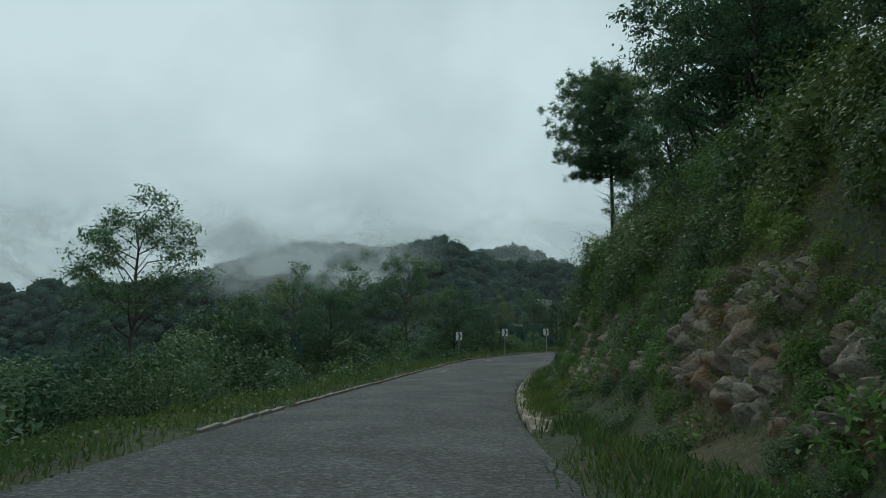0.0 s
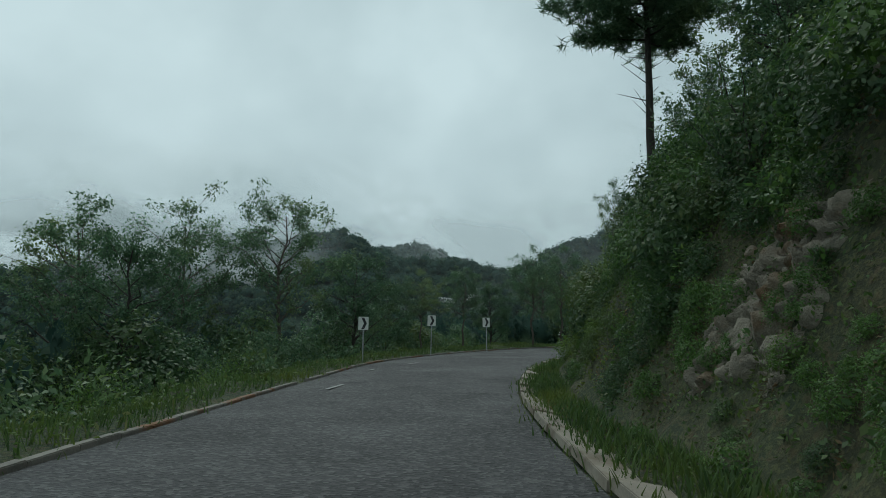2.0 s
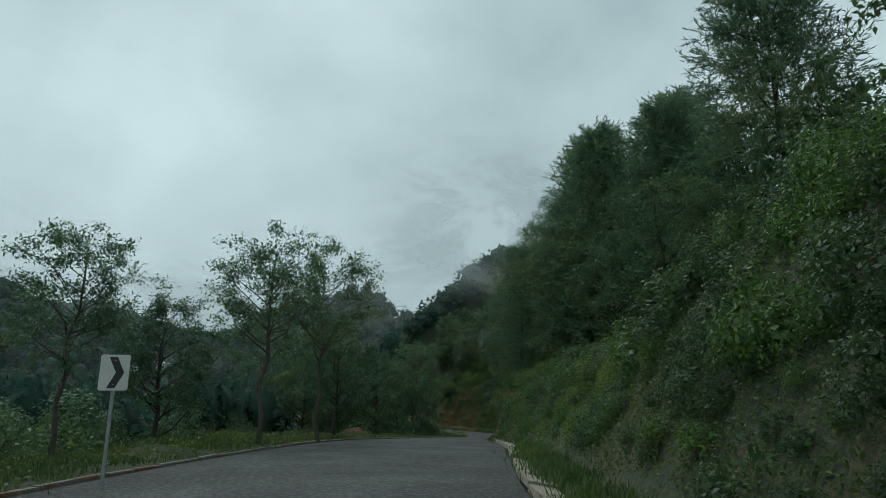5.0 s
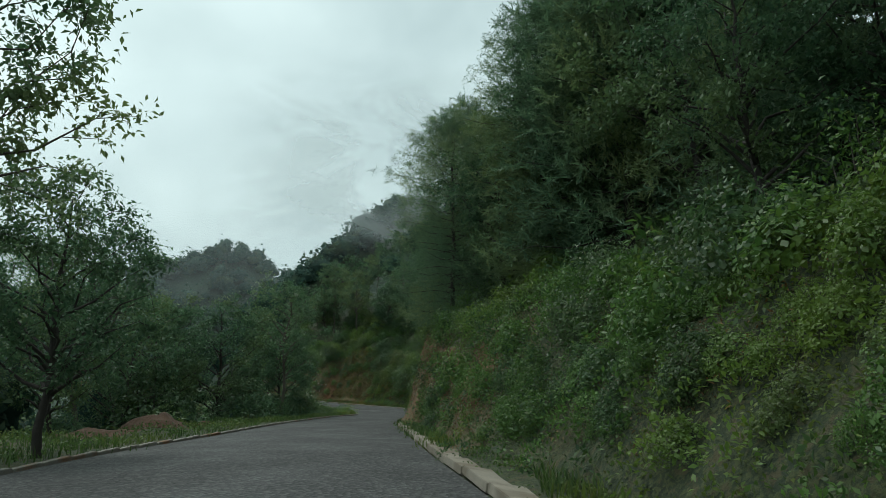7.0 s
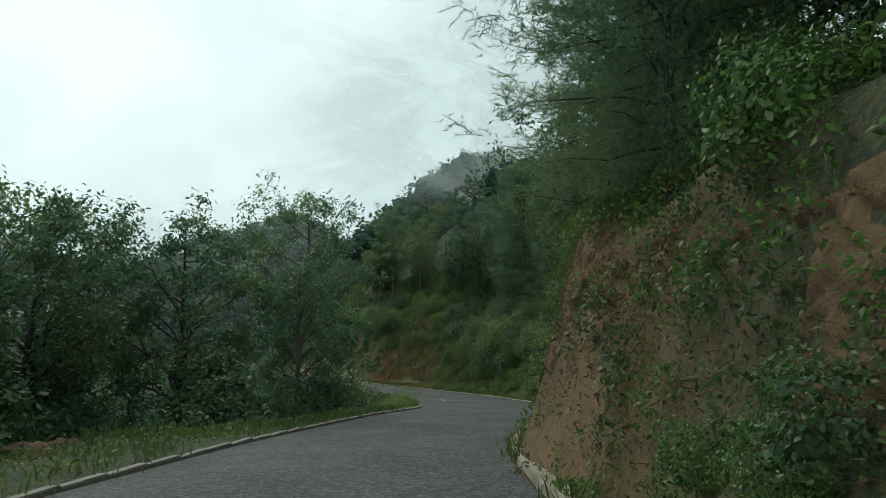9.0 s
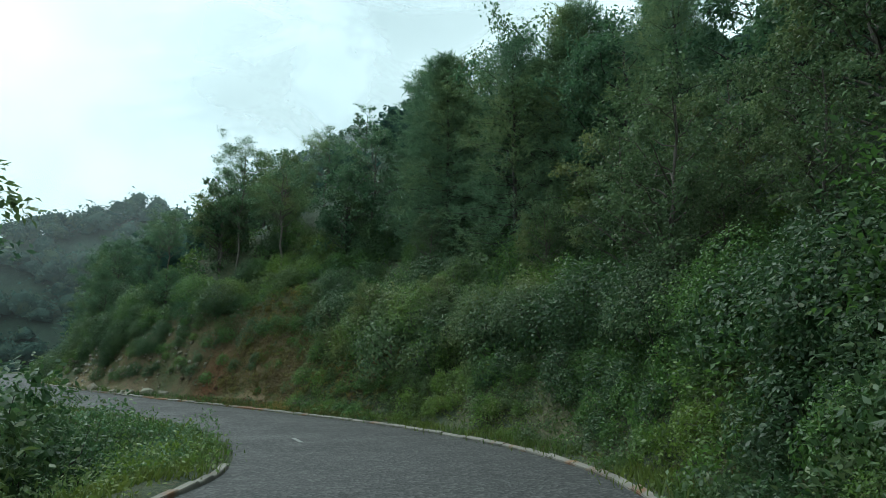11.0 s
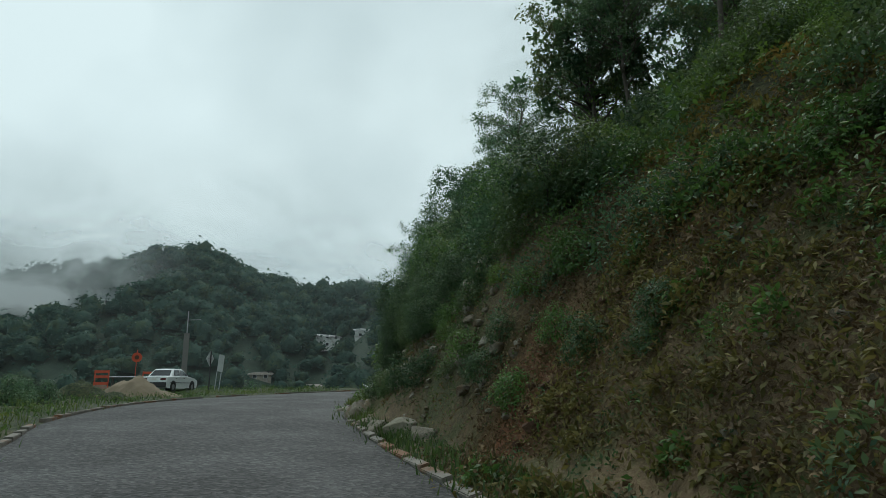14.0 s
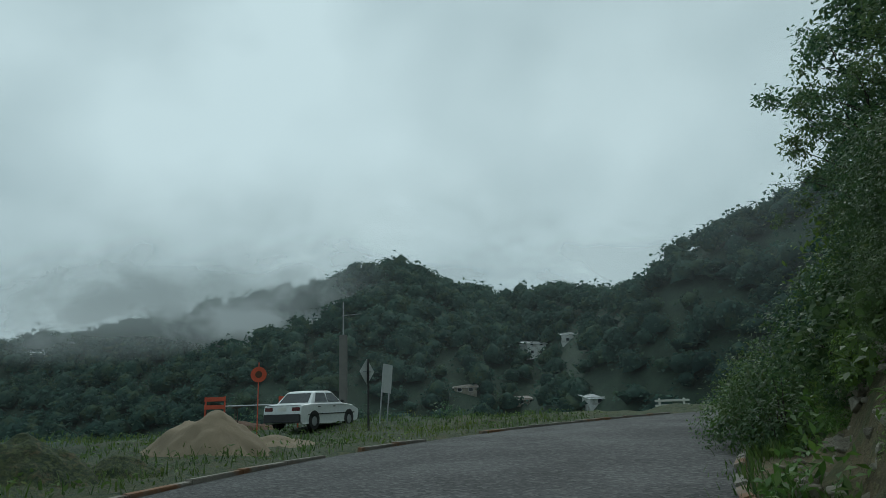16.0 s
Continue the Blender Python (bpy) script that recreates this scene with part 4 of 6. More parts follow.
for kind, x, y, sc in ((DOME_PALE[0], 94.4, 82.2, 0.9), (DOME_PALE[1], 95.4, 84.4, 0.85), (DOME_GREEN[0], 97.6, 88.4, 0.95), (DOME_GREEN[1], 98.6, 91.2, 1.0), (DOME_DARK[0], 96.8, 86.4, 0.8),
                       (DOME_DARK[1], 100.2, 102.6, 0.8), (DOME_GREEN[0], 100.9, 105.4, 0.75), (DOME_DARK[0], 92.4, 79.8, 0.9), (DOME_DARK[1], 90.6, 77.6, 1.0), (DOME_PALE[0], 89.2, 76.8, 0.9),
                       (DOME_DARK[0], 99.6, 94.0, 0.9), (DOME_GREEN[1], 87.0, 75.6, 0.8), (DOME_DARK[1], 84.0, 74.2, 0.9), (DOME_DARK[0], 103.4, 122.2, 0.8), (DOME_DARK[1], 102.6, 118.8, 0.75), (DOME_GREEN[0], 104.6, 124.6, 0.8), (DOME_DARK[0], 93.9, 76.4, 1.1), (DOME_DARK[1], 97.2, 79.6, 1.1)):
    ob = copy_thing(kind, Matrix())
    ob.matrix_basis = pose(x, y, float(ground_height([x], [y])[0]) - 0.2, 0, 0, x * 50 % 360) @ Matrix.Diagonal((sc, sc, sc, 1))
    ob["group"] = "large bushes on the bank"
# young pale trees that lean out over the brink
for k in range(nearest_station(76, 76), nearest_station(94, 95), 7):
    p = on_road(k, LINE[k, 4] + LINE[k, 5] + LINE[k, 7] * rng.uniform(0.55, 1.5))
    if float(bare(np.array([p.x]), np.array([p.y]))[0]) < 0.4:
        spots_low.append((p.x, p.y, rng.uniform(0.32, 0.55)))
plant(PALE, spots_low, "young trees on the bank", rng, 0.1)

# full bushes over the banks, stretch by stretch
BANK_ALL = [BANK_DARK[0], BANK_GREEN[0], BANK_DARK[1], BANK_PALE[0], BANK_GREEN[1], BANK_DARK[0]]
cover([BANK_DARK[0], BANK_DARK[1], BANK_GREEN[0]], 380, nearest_station(20.0, 20.5), CLIFF, face(0.38), lambda k: face(1.0)(k) + 2.5, 0.6, 1.4, "bushes on the first bank", 301)
cover([BANK_DARK[0], BANK_DARK[1], BANK_GREEN[0]], 230, nearest_station(20.0, 20.5), CLIFF, face(0.05), face(0.45), 0.25, 0.6, "bushes on the first bank", 313)
cover([BANK_DARK[0], BANK_DARK[1], BANK_GREEN[0]], 330, FIRST, nearest_station(20.0, 20.5), face(0.55), lambda k: face(1.0)(k) + 2.5, 0.6, 1.5, "bushes on the first bank", 311, 0.0)
cover([BANK_DARK[0], BANK_GREEN[1], BANK_GREEN[0]], 190, FIRST, nearest_station(20.0, 20.5), foot, face(0.55), 0.2, 0.5, "bushes on the first bank", 312, 0.0)
cover([BANK_GREEN[0], BANK_DARK[0], BANK_GREEN[1], BANK_PALE[0]], 330, CLIFF, BEND, face(0.55), lambda k: face(1.0)(k) + 3.0, 0.55, 1.25, "bushes over the earth cliff", 302, 0.5)
cover([BANK_GREEN[0], BANK_DARK[1], BANK_GREEN[1]], 240, CLIFF, BEND, face(0.08), face(0.6), 0.25, 0.65, "bushes on the earth cliff", 303, 0.45, gap=0.6)
cover(BANK_ALL, 330, BEND, RUBBLE, face(0.25), lambda k: face(1.0)(k) + 3.0, 0.7, 1.7, "bushes on the grown-over bank", 304, 0.5, single=True)
cover([BANK_GREEN[0], BANK_DARK[1], BANK_GREEN[1]], 150, BEND, RUBBLE, foot, face(0.4), 0.35, 0.8, "bushes at the foot of the bank", 305, 0.4)
cover([BANK_DARK[0], BANK_DARK[1], BANK_GREEN[0]], 190, RUBBLE, LAST, face(0.72), lambda k: face(1.0)(k) + 2.5, 0.5, 1.15, "bushes above the slide", 306, 0.0)
cover([DOME_DARK[0], DOME_GREEN[0], DOME_DARK[1]], 70, nearest_station(91, 88.5), nearest_station(96, 106), lambda k: face(1.0)(k) + 0.4, lambda k: face(1.0)(k) + 8, 0.4, 0.85, "bushes above the earth face", 317, 0.0, gap=1.1)
cover([DOME_DARK[0], DOME_GREEN[1], DOME_DARK[1]], 44, nearest_station(96.4, 109), nearest_station(100, 123), face(0.5), face(1.15), 0.35, 0.7, "bushes above the slide", 318, 0.0, gap=1.0)
cover([DOME_DARK[1], BANK_DARK[0], DOME_DARK[0]], 50, nearest_station(96, 106.5), nearest_station(99, 119), face(0.3), face(0.75), 0.28, 0.5, "bushes on the slide", 319, 0.0, gap=1.3)
cover([BANK_DARK[0], BANK_DARK[1], BANK_GREEN[1]], 190, RUBBLE + 6, LAST, face(0.12), face(0.8), 0.25, 0.75, "bushes on the slide", 316, 0.0, gap=0.9)
for k, (x, y, sc) in enumerate(((88.5, 117.0, 0.35), (87.0, 119.5, 0.42), (85.5, 116.0, 0.48), (89.0, 120.6, 0.30), (86.0, 122.6, 0.45), (84.0, 119.0, 0.55), (87.6, 124.6, 0.36), (82.5, 123.0, 0.6), (84.6, 126.0, 0.5))):
    ob = copy_thing(THICKET[k % 3], Matrix())
    ob.matrix_basis = pose(x, y, float(ground_height([x], [y])[0]) - 0.15, 0, 0, k * 70) @ Matrix.Diagonal((sc, sc, sc, 1))
    ob["group"] = "bushes on the shoulder"
# the thicket along the valley
cover([THICKET[1], THICKET[2], THICKET[0]], 110, FIRST, nearest_station(34, 46), lambda k: -LINE[k, 3] - LINE[k, 8] - 6, lambda k: -LINE[k, 3] - LINE[k, 8] - 16, 0.9, 1.5, "thicket along the valley", 318, 0.0, 0.0, 2.2)
cover(THICKET, 130, nearest_station(34, 46), nearest_station(80, 79), lambda k: -LINE[k, 3] - LINE[k, 8] - 5, lambda k: -LINE[k, 3] - LINE[k, 8] - 12, 0.7, 1.25, "thicket along the valley", 317, 0.0, 0.0, 2.0)
cover(THICKET, 330, FIRST, nearest_station(88, 84.5), lambda k: -LINE[k, 3] - LINE[k, 8] - 2.5, lambda k: -LINE[k, 3] - LINE[k, 8] - 10, 0.55, 1.15, "thicket along the valley", 307, 0.0, 0.0, 2.3)
cover(THICKET, 110, nearest_station(93, 93), nearest_station(96.2, 112.0), lambda k: -LINE[k, 3] - 2.5, lambda k: -LINE[k, 3] - LINE[k, 8] - 14, 0.25, 0.6, "thicket along the valley", 308, 0.0, 0.0, 2.2)

# the lone pine on the slope
pine_base = float(ground_height([27.1], [29.8])[0])
lone = make_tree("pine_tree", pine_parts(7, 16.9 - pine_base, 0.50, 7.2, 11500, 0.17, 0.30, True, 0.0, 0.018), BARK_DARK, NEEDLE,
                 "lone tall pine with a bare trunk and a round dark crown", "tree")
lone.matrix_basis = pose(27.1, 29.8, pine_base - 0.1)

for kinds in (AIRY, DENSE, SMALL_DENSE, PALE, PINES, NEAR_PINES, FAR_PINES, SHRUBS, SHRUBS_DARK, THICKET, BANK_GREEN, BANK_DARK, BANK_PALE, DOME_PALE, DOME_GREEN, DOME_DARK):
    for ob in kinds:
        away(ob)

# homesteads across the valley: x, y, width, depth, height, turn, pale roof, words
HOMES = [(142.4, 312.4, 6.6, 5.5, 4.6, 14, True, "white two-storey house with a pale sheet roof"),
         (152.0, 300.6, 6.4, 5.0, 3.4, -10, True, "pale flat-roofed house high on the wooded slope"),
         (141.6, 245.6, 8.6, 5.0, 2.4, 8, True, "low house under a wide whitish sheet roof"),
         (132.7, 285.1, 5.6, 4.5, 2.4, 10, False, "small hut with a dull sheet roof"),
         (117.5, 287.0, 6.0, 4.5, 2.4, -12, False, "small hut with a rusty sheet roof"),
         (70.1, 334.3, 6.0, 4.5, 2.5, 5, True, "small pale hut half hidden by trees")]

# far woods on the hills
frng = np.random.default_rng(5)
fx = frng.uniform(-380, 420, 42000)
fy = frng.uniform(30, 960, 42000)
fi, fd = beside(fx, fy)
clear = np.where(fd > 0, np.where((fy > 98) & (fx - 94.7 < 0.75 * (fy - 96.6)), 60, 22), np.where((fx > 60) & (fy > 95), 34, 24))
clear = np.where(fi > nearest_station(122, 134.5), np.where(fx > 140, 7, 30), clear)
chance = np.where(np.abs(fd) < 70, 0.85, np.where(np.abs(fd) < 300, 0.80, 0.42))
open_ground = np.zeros(len(fx), dtype=bool)
for hx, hy, hw, *_ in HOMES:
    hl = math.hypot(hx - 95, hy - 98)
    ax_, ay_ = (hx - 95) / hl, (hy - 98) / hl
    before = (fx - 95) * ax_ + (fy - 98) * ay_
    beside_ = np.abs((fx - 95) * ay_ - (fy - 98) * ax_)
    open_ground |= (beside_ < hw * 0.32 + 0.8) & (before > hl - 40) & (before < hl + 5)
keep = ~open_ground & (np.abs(fd) > clear) & (frng.random(len(fx)) < chance) & ~((fx > 135) & (fy < 95)) & ~((fx < -120) & (fy < 200)) & ~(fx < -260)
# nothing on the slopes that face away from the valley
fx, fy, fd = fx[keep], fy[keep], fd[keep]
hx_, hy_ = 75 - fx, 70 - fy
hl = np.hypot(hx_, hy_)
shade = np.zeros(len(fx), dtype=bool)
for step_ in (25, 50, 80):
    shade |= (ground_height(fx + hx_ / hl * step_, fy + hy_ / hl * step_) > ground_height(fx, fy) + 7 + 0.12 * step_) & (hl > 130)
fx, fy, fd = fx[~shade], fy[~shade], fd[~shade]
# the wall of trees just below the valley edge
wk = frng.integers(nearest_station(12, 14), nearest_station(84, 81), 160)
ws = -LINE[wk, 3] - frng.uniform(8.5, 24, 160)
fx, fy, fd = np.concatenate([fx, LINE[wk, 0] + RIGHT[wk, 0] * ws]), np.concatenate([fy, LINE[wk, 1] + RIGHT[wk, 1] * ws]), np.concatenate([fd, np.full(160, 8.0)])
# the steep wooded hill over the bend
hx2, hy2 = frng.uniform(104, 250, 3000), frng.uniform(90, 190, 3000)
hd2 = beside(hx2, hy2)[1]
ok = (np.abs(hd2) > 11) & (hills(hx2, hy2) > 0) & (hx2 - 85 > 0.62 * (hy2 - 82))
fx, fy, fd = np.concatenate([fx, hx2[ok]]), np.concatenate([fy, hy2[ok]]), np.concatenate([fd, np.full(ok.sum(), 60.0)])
# marks on the crest lines: broad crowns and a tall pine
fx = np.concatenate([fx, [146, 181, 184, 158, 197, 98, 90, 107, 134, 85]])
fy = np.concatenate([fy, [146, 147, 146, 147, 246, 372, 371, 374, 500, 663]])
fd = np.concatenate([fd, np.full(10, 150.0)])
fz = ground_height(fx, fy)


def far_crown(n, size, rings=4, sides=7):
    """A far tree: a lumpy, uneven core of foliage with loose leaf clumps round it."""
    k = frng.uniform(0, 9)

    def lumps(d):
        return 1 + 0.30 * np.sin(d[:, :1] * 5 + k) * np.cos(d[:, 1:2] * 5 + k) + 0.15 * np.sin(d[:, 2:3] * 9 + d[:, :1] * 7 + k)
    th = np.linspace(-0.75, 1.52, rings)[:, None]
    ph = np.linspace(0, 2 * np.pi, sides, endpoint=False)[None] + 0.4 * np.arange(rings)[:, None]
    core = np.stack([np.cos(th) * np.cos(ph), np.cos(th) * np.sin(ph), np.sin(th) + 0 * ph], -1).reshape(-1, 3)
    core = core * lumps(core) * 0.63 * frng.uniform(0.86, 1.12, (len(core), 1)) * np.array([1, 1, 1.0])
    i = np.arange(rings - 1)[:, None] * sides
    j = np.arange(sides)[None]
    j2 = (j + 1) % sides
    cq = np.stack([i + j, i + j2, i + sides + j2, i + sides + j], -1).reshape(-1, 4)
    d = frng.normal(size=(n, 3))
    d /= np.linalg.norm(d, axis=1, keepdims=True)
    d[:, 2] = np.abs(d[:, 2]) * 1.15 - 0.35
    v, q_ = leaves(frng, d * lumps(d) * frng.uniform(0.70, 1.0, (n, 1)), size, size * 0.7, 0.1, d * 0.35, 0.2)
    return joined([(core, cq), (v, q_)])


wall_crowns = [far_crown(160, 0.21) for _ in range(4)]
fine_crowns = [far_crown(120, 0.23) for _ in range(4)]
near_crowns = [far_crown(140, 0.22) for _ in range(4)]
mid_crowns = [far_crown(74, 0.24, 4, 6) for _ in range(5)]
low_crowns = [far_crown(16, 0.36, 4, 6) for _ in range(5)]
fv, fq, at = [], [], 0
for k in range(len(fx)):
    a = abs(fd[k])
    v, qd = (wall_crowns if a < 9 else fine_crowns if a < 48 else near_crowns if a < 90 else mid_crowns if a < 300 else low_crowns)[k % 4]
    r = frng.uniform(2.2, 4.4) * (0.75 if a < 48 else 1.2 if a < 170 else 1.5)
    c, s = math.cos(k * 1.7), math.sin(k * 1.7)
    tall = r * frng.choice([0.7, 0.85, 1.1], p=[0.45, 0.45, 0.10])
    if a < 9:
        r, tall = frng.uniform(1.5, 2.5), frng.uniform(2.2, 3.4)
    fv.append(np.stack([(v[:, 0] * c - v[:, 1] * s) * r + fx[k], (v[:, 0] * s + v[:, 1] * c) * r + fy[k], v[:, 2] * tall + fz[k] + tall * 0.62 + 0.2], 1))
    fq.append(qd + at)
    at += len(v)
# the blue of the distance haze sits in this leaf colour
far_woods = new("far_woods", mesh_of("far_woods", np.concatenate(fv), np.concatenate(fq), HAZED_LEAF))
tagged(far_woods, "dense dark green woods on the distant hills, tinted blue for haze", "forest", kind="stuff")

# low growth over the bank, the verges and the valley edge
grng = np.random.default_rng(8)


def strewn(count, first, last, lo, hi):
    k = grng.integers(first, last, count)
    u = grng.random(count)
    s = lo(k) + (hi(k) - lo(k)) * u
    x = LINE[k, 0] + RIGHT[k, 0] * s + grng.normal(size=count) * 0.3
    y = LINE[k, 1] + RIGHT[k, 1] * s + grng.normal(size=count) * 0.3
    return x, y


def bushes(count, first, last, lo, hi, small, large, leaf, dense, kinds, thin=0.8, low=0.75):
    """Rounded bushes standing out from the ground, joined by kind: kinds are (name, material, label)."""
    x, y = strewn(count, first, last, lo, hi)
    keep = grng.random(count) > bare(x, y) * thin
    x, y = x[keep], y[keep]
    h, n = outward(x, y)
    r = small + (large - small) * grng.random(len(x)) ** 1.6
    for j, (name, mat, label) in enumerate(kinds):
        mine = np.nonzero(np.arange(len(x)) % len(kinds) == j)[0]
        k = np.repeat(mine, np.maximum(6, (dense * 0.32 * r[mine] ** 2).astype(int)))
        d = grng.normal(size=(len(k), 3))
        d /= np.linalg.norm(d, axis=1, keepdims=True)
        below = (d * n[k]).sum(1)
        d = d - n[k] * np.where(below < -0.15, 2 * below, 0)[:, None]
        lump = 1 + 0.28 * np.sin(d[:, 0] * 5 + k) * np.cos(d[:, 1] * 4 + d[:, 2] * 3 + k * 1.7)
        far = (r[k] * lump * grng.uniform(0.62, 1.08, len(k)))[:, None]
        p = np.stack([x, y, h], 1)[k] + n[k] * (r[k] * 0.12)[:, None] + d * far * np.array([1, 1, low])
        v, qd = leaves(grng, p, leaf, leaf * 0.46, 0.15, d * 0.9)
        tagged(new(name, mesh_of(name, v, qd, mat)), label, "undergrowth", kind="stuff")


def mat_of(name, count, first, last, lo, hi, leaf, width, mat, label, lift=0.12, want=None):
    """A thin cover of small leaves lying on the ground."""
    x, y = strewn(count, first, last, lo, hi)
    if want:
        keep = want(x, y)
        x, y = x[keep], y[keep]
    h, n = outward(x, y)
    v, qd = leaves(grng, np.stack([x, y, h], 1) + n * grng.uniform(0.0, lift, len(x))[:, None], leaf, width, 0.2, n * 0.35)
    tagged(new(name, mesh_of(name, v, qd, mat)), label, "undergrowth", kind="stuff")


GREEN = ("undergrowth", SHRUB_LEAF, "fresh green leafy bushes on the road bank")
DARK = ("undergrowth", SHRUB_DARK, "dark green leafy bushes on the road bank")
DARKER = ("undergrowth", LEAF_DARK, "very dark leafy bushes on the road bank")
PALER = ("undergrowth", LEAF_PALE, "greyish green leafy bushes on the road bank")
# the bank of the first bend
bushes(260, FIRST, CLIFF, face(0.1), face(1.2), 0.2, 0.7, 0.10, 1500, (GREEN, DARK), 0.85)
mat_of("undergrowth", 64000, FIRST, CLIFF, foot, face(1.1), 0.08, 0.04, MAT_LEAF, "low mixed growth on the bank")
# the earth cliff
bushes(430, CLIFF, BEND, foot, face(0.98), 0.14, 0.5, 0.09, 1900, (GREEN, DARK, GREEN), 0.8, 0.9)
mat_of("undergrowth", 52000, CLIFF, BEND, foot, face(1.05), 0.07, 0.034, MAT_LEAF, "small green weeds on the earth cliff", 0.13, lambda x, y: ripple(x, y, 1.6, 3, 91) > -0.25 + 0.9 * bare(x, y))
bushes(200, CLIFF, BEND, face(0.4), face(1.0), 0.22, 0.55, 0.10, 1700, (GREEN, DARK), 0.5, 0.9)
bushes(200, CLIFF, BEND, face(0.75), lambda k: face(1.0)(k) + 2.2, 0.35, 0.85, 0.11, 1200, (GREEN, DARK, GREEN), 0.0)
# the grown-over bank of the second bend
bushes(360, BEND, RUBBLE, foot, face(0.7), 0.2, 0.62, 0.10, 1600, (GREEN, PALER, DARK), 1.2)
bushes(270, BEND, RUBBLE, face(0.45), lambda k: face(1.0)(k) + 2.5, 0.45, 1.2, 0.125, 1000, (GREEN, DARK, PALER), 1.15, 0.9)
mat_of("undergrowth", 36000, BEND, RUBBLE, foot, face(1.0), 0.095, 0.045, MAT_LEAF, "small green weeds matted over the bank", 0.12)
# the slide of earth and rubble, thinly grown
bushes(260, RUBBLE, TURN, foot, face(0.9), 0.10, 0.34, 0.06, 4200, (DARK, DARKER, GREEN), 0.35, 0.9)
bushes(110, RUBBLE, SLIDE, face(0.5), lambda k: face(1.0)(k) + 2.5, 0.3, 0.85, 0.085, 2000, (DARK, DARKER, GREEN), 0.5, 0.9)
bushes(230, SLIDE, TURN, face(0.75), lambda k: face(1.0)(k) + 2.5, 0.3, 0.9, 0.085, 2000, (DARK, DARKER, DARKER), 0.1, 0.9)
mat_of("undergrowth", 15000, RUBBLE, TURN, foot, face(1.1), 0.055, 0.026, MAT_LEAF, "small green weeds between the rubble", 0.10)
CREEPER = ("undergrowth", OLIVE, "olive brown creepers hanging over the earth face")
CREEPER_DRY = ("dry_litter", LITTER, "dry brown creepers hanging over the earth face")
EARTH_A, EARTH_B = nearest_station(92.6, 91), nearest_station(95.3, 100.5)
bushes(520, EARTH_A, EARTH_B, lambda k: LINE[k, 4] + 0.35, face(1.1), 0.10, 0.30, 0.10, 4200, (CREEPER, CREEPER_DRY, CREEPER, GREEN, CREEPER), 0.25, 1.0)
mat_of("undergrowth", 26000, EARTH_A, EARTH_B, lambda k: LINE[k, 4] + 0.3, face(1.15), 0.10, 0.034, OLIVE, "olive creepers matted over the earth face", 0.16)
# the slope above, the last stretch, the valley edge
bushes(150, FIRST, LAST, lambda k: face(1.0)(k) + 1.5, lambda k: face(1.0)(k) + 10, 0.7, 1.5, 0.28, 260, (DARK, GREEN), 0.0)
bushes(150, TURN, LAST, foot, face(1.2), 0.3, 0.9, 0.15, 700, (GREEN, DARK), 0.7)
bushes(170, nearest_station(89, 85), TURN, lambda k: face(1.0)(k) + 0.3, lambda k: face(1.0)(k) + 9, 0.6, 1.3, 0.19, 420, (DARK, PALER, GREEN), 0.0)
bushes(110, nearest_station(91, 88.5), nearest_station(96, 107), face(0.85), lambda k: face(1.0)(k) + 2.2, 0.35, 0.85, 0.10, 1700, (GREEN, DARK), 0.0)
bushes(130, nearest_station(87, 83), nearest_station(95.5, 103), lambda k: face(1.0)(k) + 8, lambda k: face(1.0)(k) + 27, 1.0, 2.0, 0.36, 170, (DARK, DARKER), 0.0)
VALE = ("undergrowth", SHRUB_DARK, "dark bushes on the valley side of the road")
VALE_GREEN = ("undergrowth", LEAF, "green bushes on the valley side of the road")
bushes(230, FIRST, LAST, lambda k: -LINE[k, 3] - LINE[k, 8] - 0.3, lambda k: -LINE[k, 3] - LINE[k, 8] - 8, 0.6, 1.5, 0.21, 320, (VALE, VALE_GREEN), 0.0, 1.0)
bushes(70, nearest_station(94.2, 95), nearest_station(96.3, 113), lambda k: -LINE[k, 3] - 1.2, lambda k: -LINE[k, 3] - 6.5, 0.5, 1.15, 0.13, 1100, (VALE_GREEN, VALE), 0.0, 1.0)
bushes(60, nearest_station(83, 80.5), nearest_station(92.5, 92.5), lambda k: -LINE[k, 3] - 0.7, lambda k: -LINE[k, 3] - 4.5, 0.35, 0.85, 0.10, 1700, (GREEN, VALE_GREEN), 0.0, 1.0)
mat_of("undergrowth", 42000, FIRST, LAST, lambda k: -LINE[k, 3] - 0.5, lambda k: -LINE[k, 3] - LINE[k, 8] - 4, 0.13, 0.06, MAT_LEAF, "low green weeds on the shoulder", 0.22)
# dry litter and weeds on the bare faces
mat_of("dry_litter", 60000, FIRST, TURN, lambda k: LINE[k, 4] + 0.6, face(0.95), 0.075, 0.026, LITTER, "brown dry leaves and stalks on the bank", 0.07,
       lambda x, y: (bare(x, y) + 0.35 * ripple(x, y, 2.5, 3, 61)) > 0.12)
mat_of("dry_litter", 46000, nearest_station(93, 92), nearest_station(95.5, 102), lambda k: LINE[k, 4] + 0.6, face(1.15), 0.065, 0.028, LITTER, "brown dry creepers over the earth face", 0.14,
       lambda x, y: (bare(x, y) + 0.2 * ripple(x, y, 1.5, 3, 63)) > 0.22)
mat_of("dry_weeds", 9000, CLIFF, TURN, lambda k: LINE[k, 4] + 0.6, face(0.9), 0.24, 0.016, DRY, "dry yellow brown weeds on the bare bank", 0.12,
       lambda x, y: (bare(x, y) + 0.35 * ripple(x, y, 2.5, 3, 67)) > 0.15)

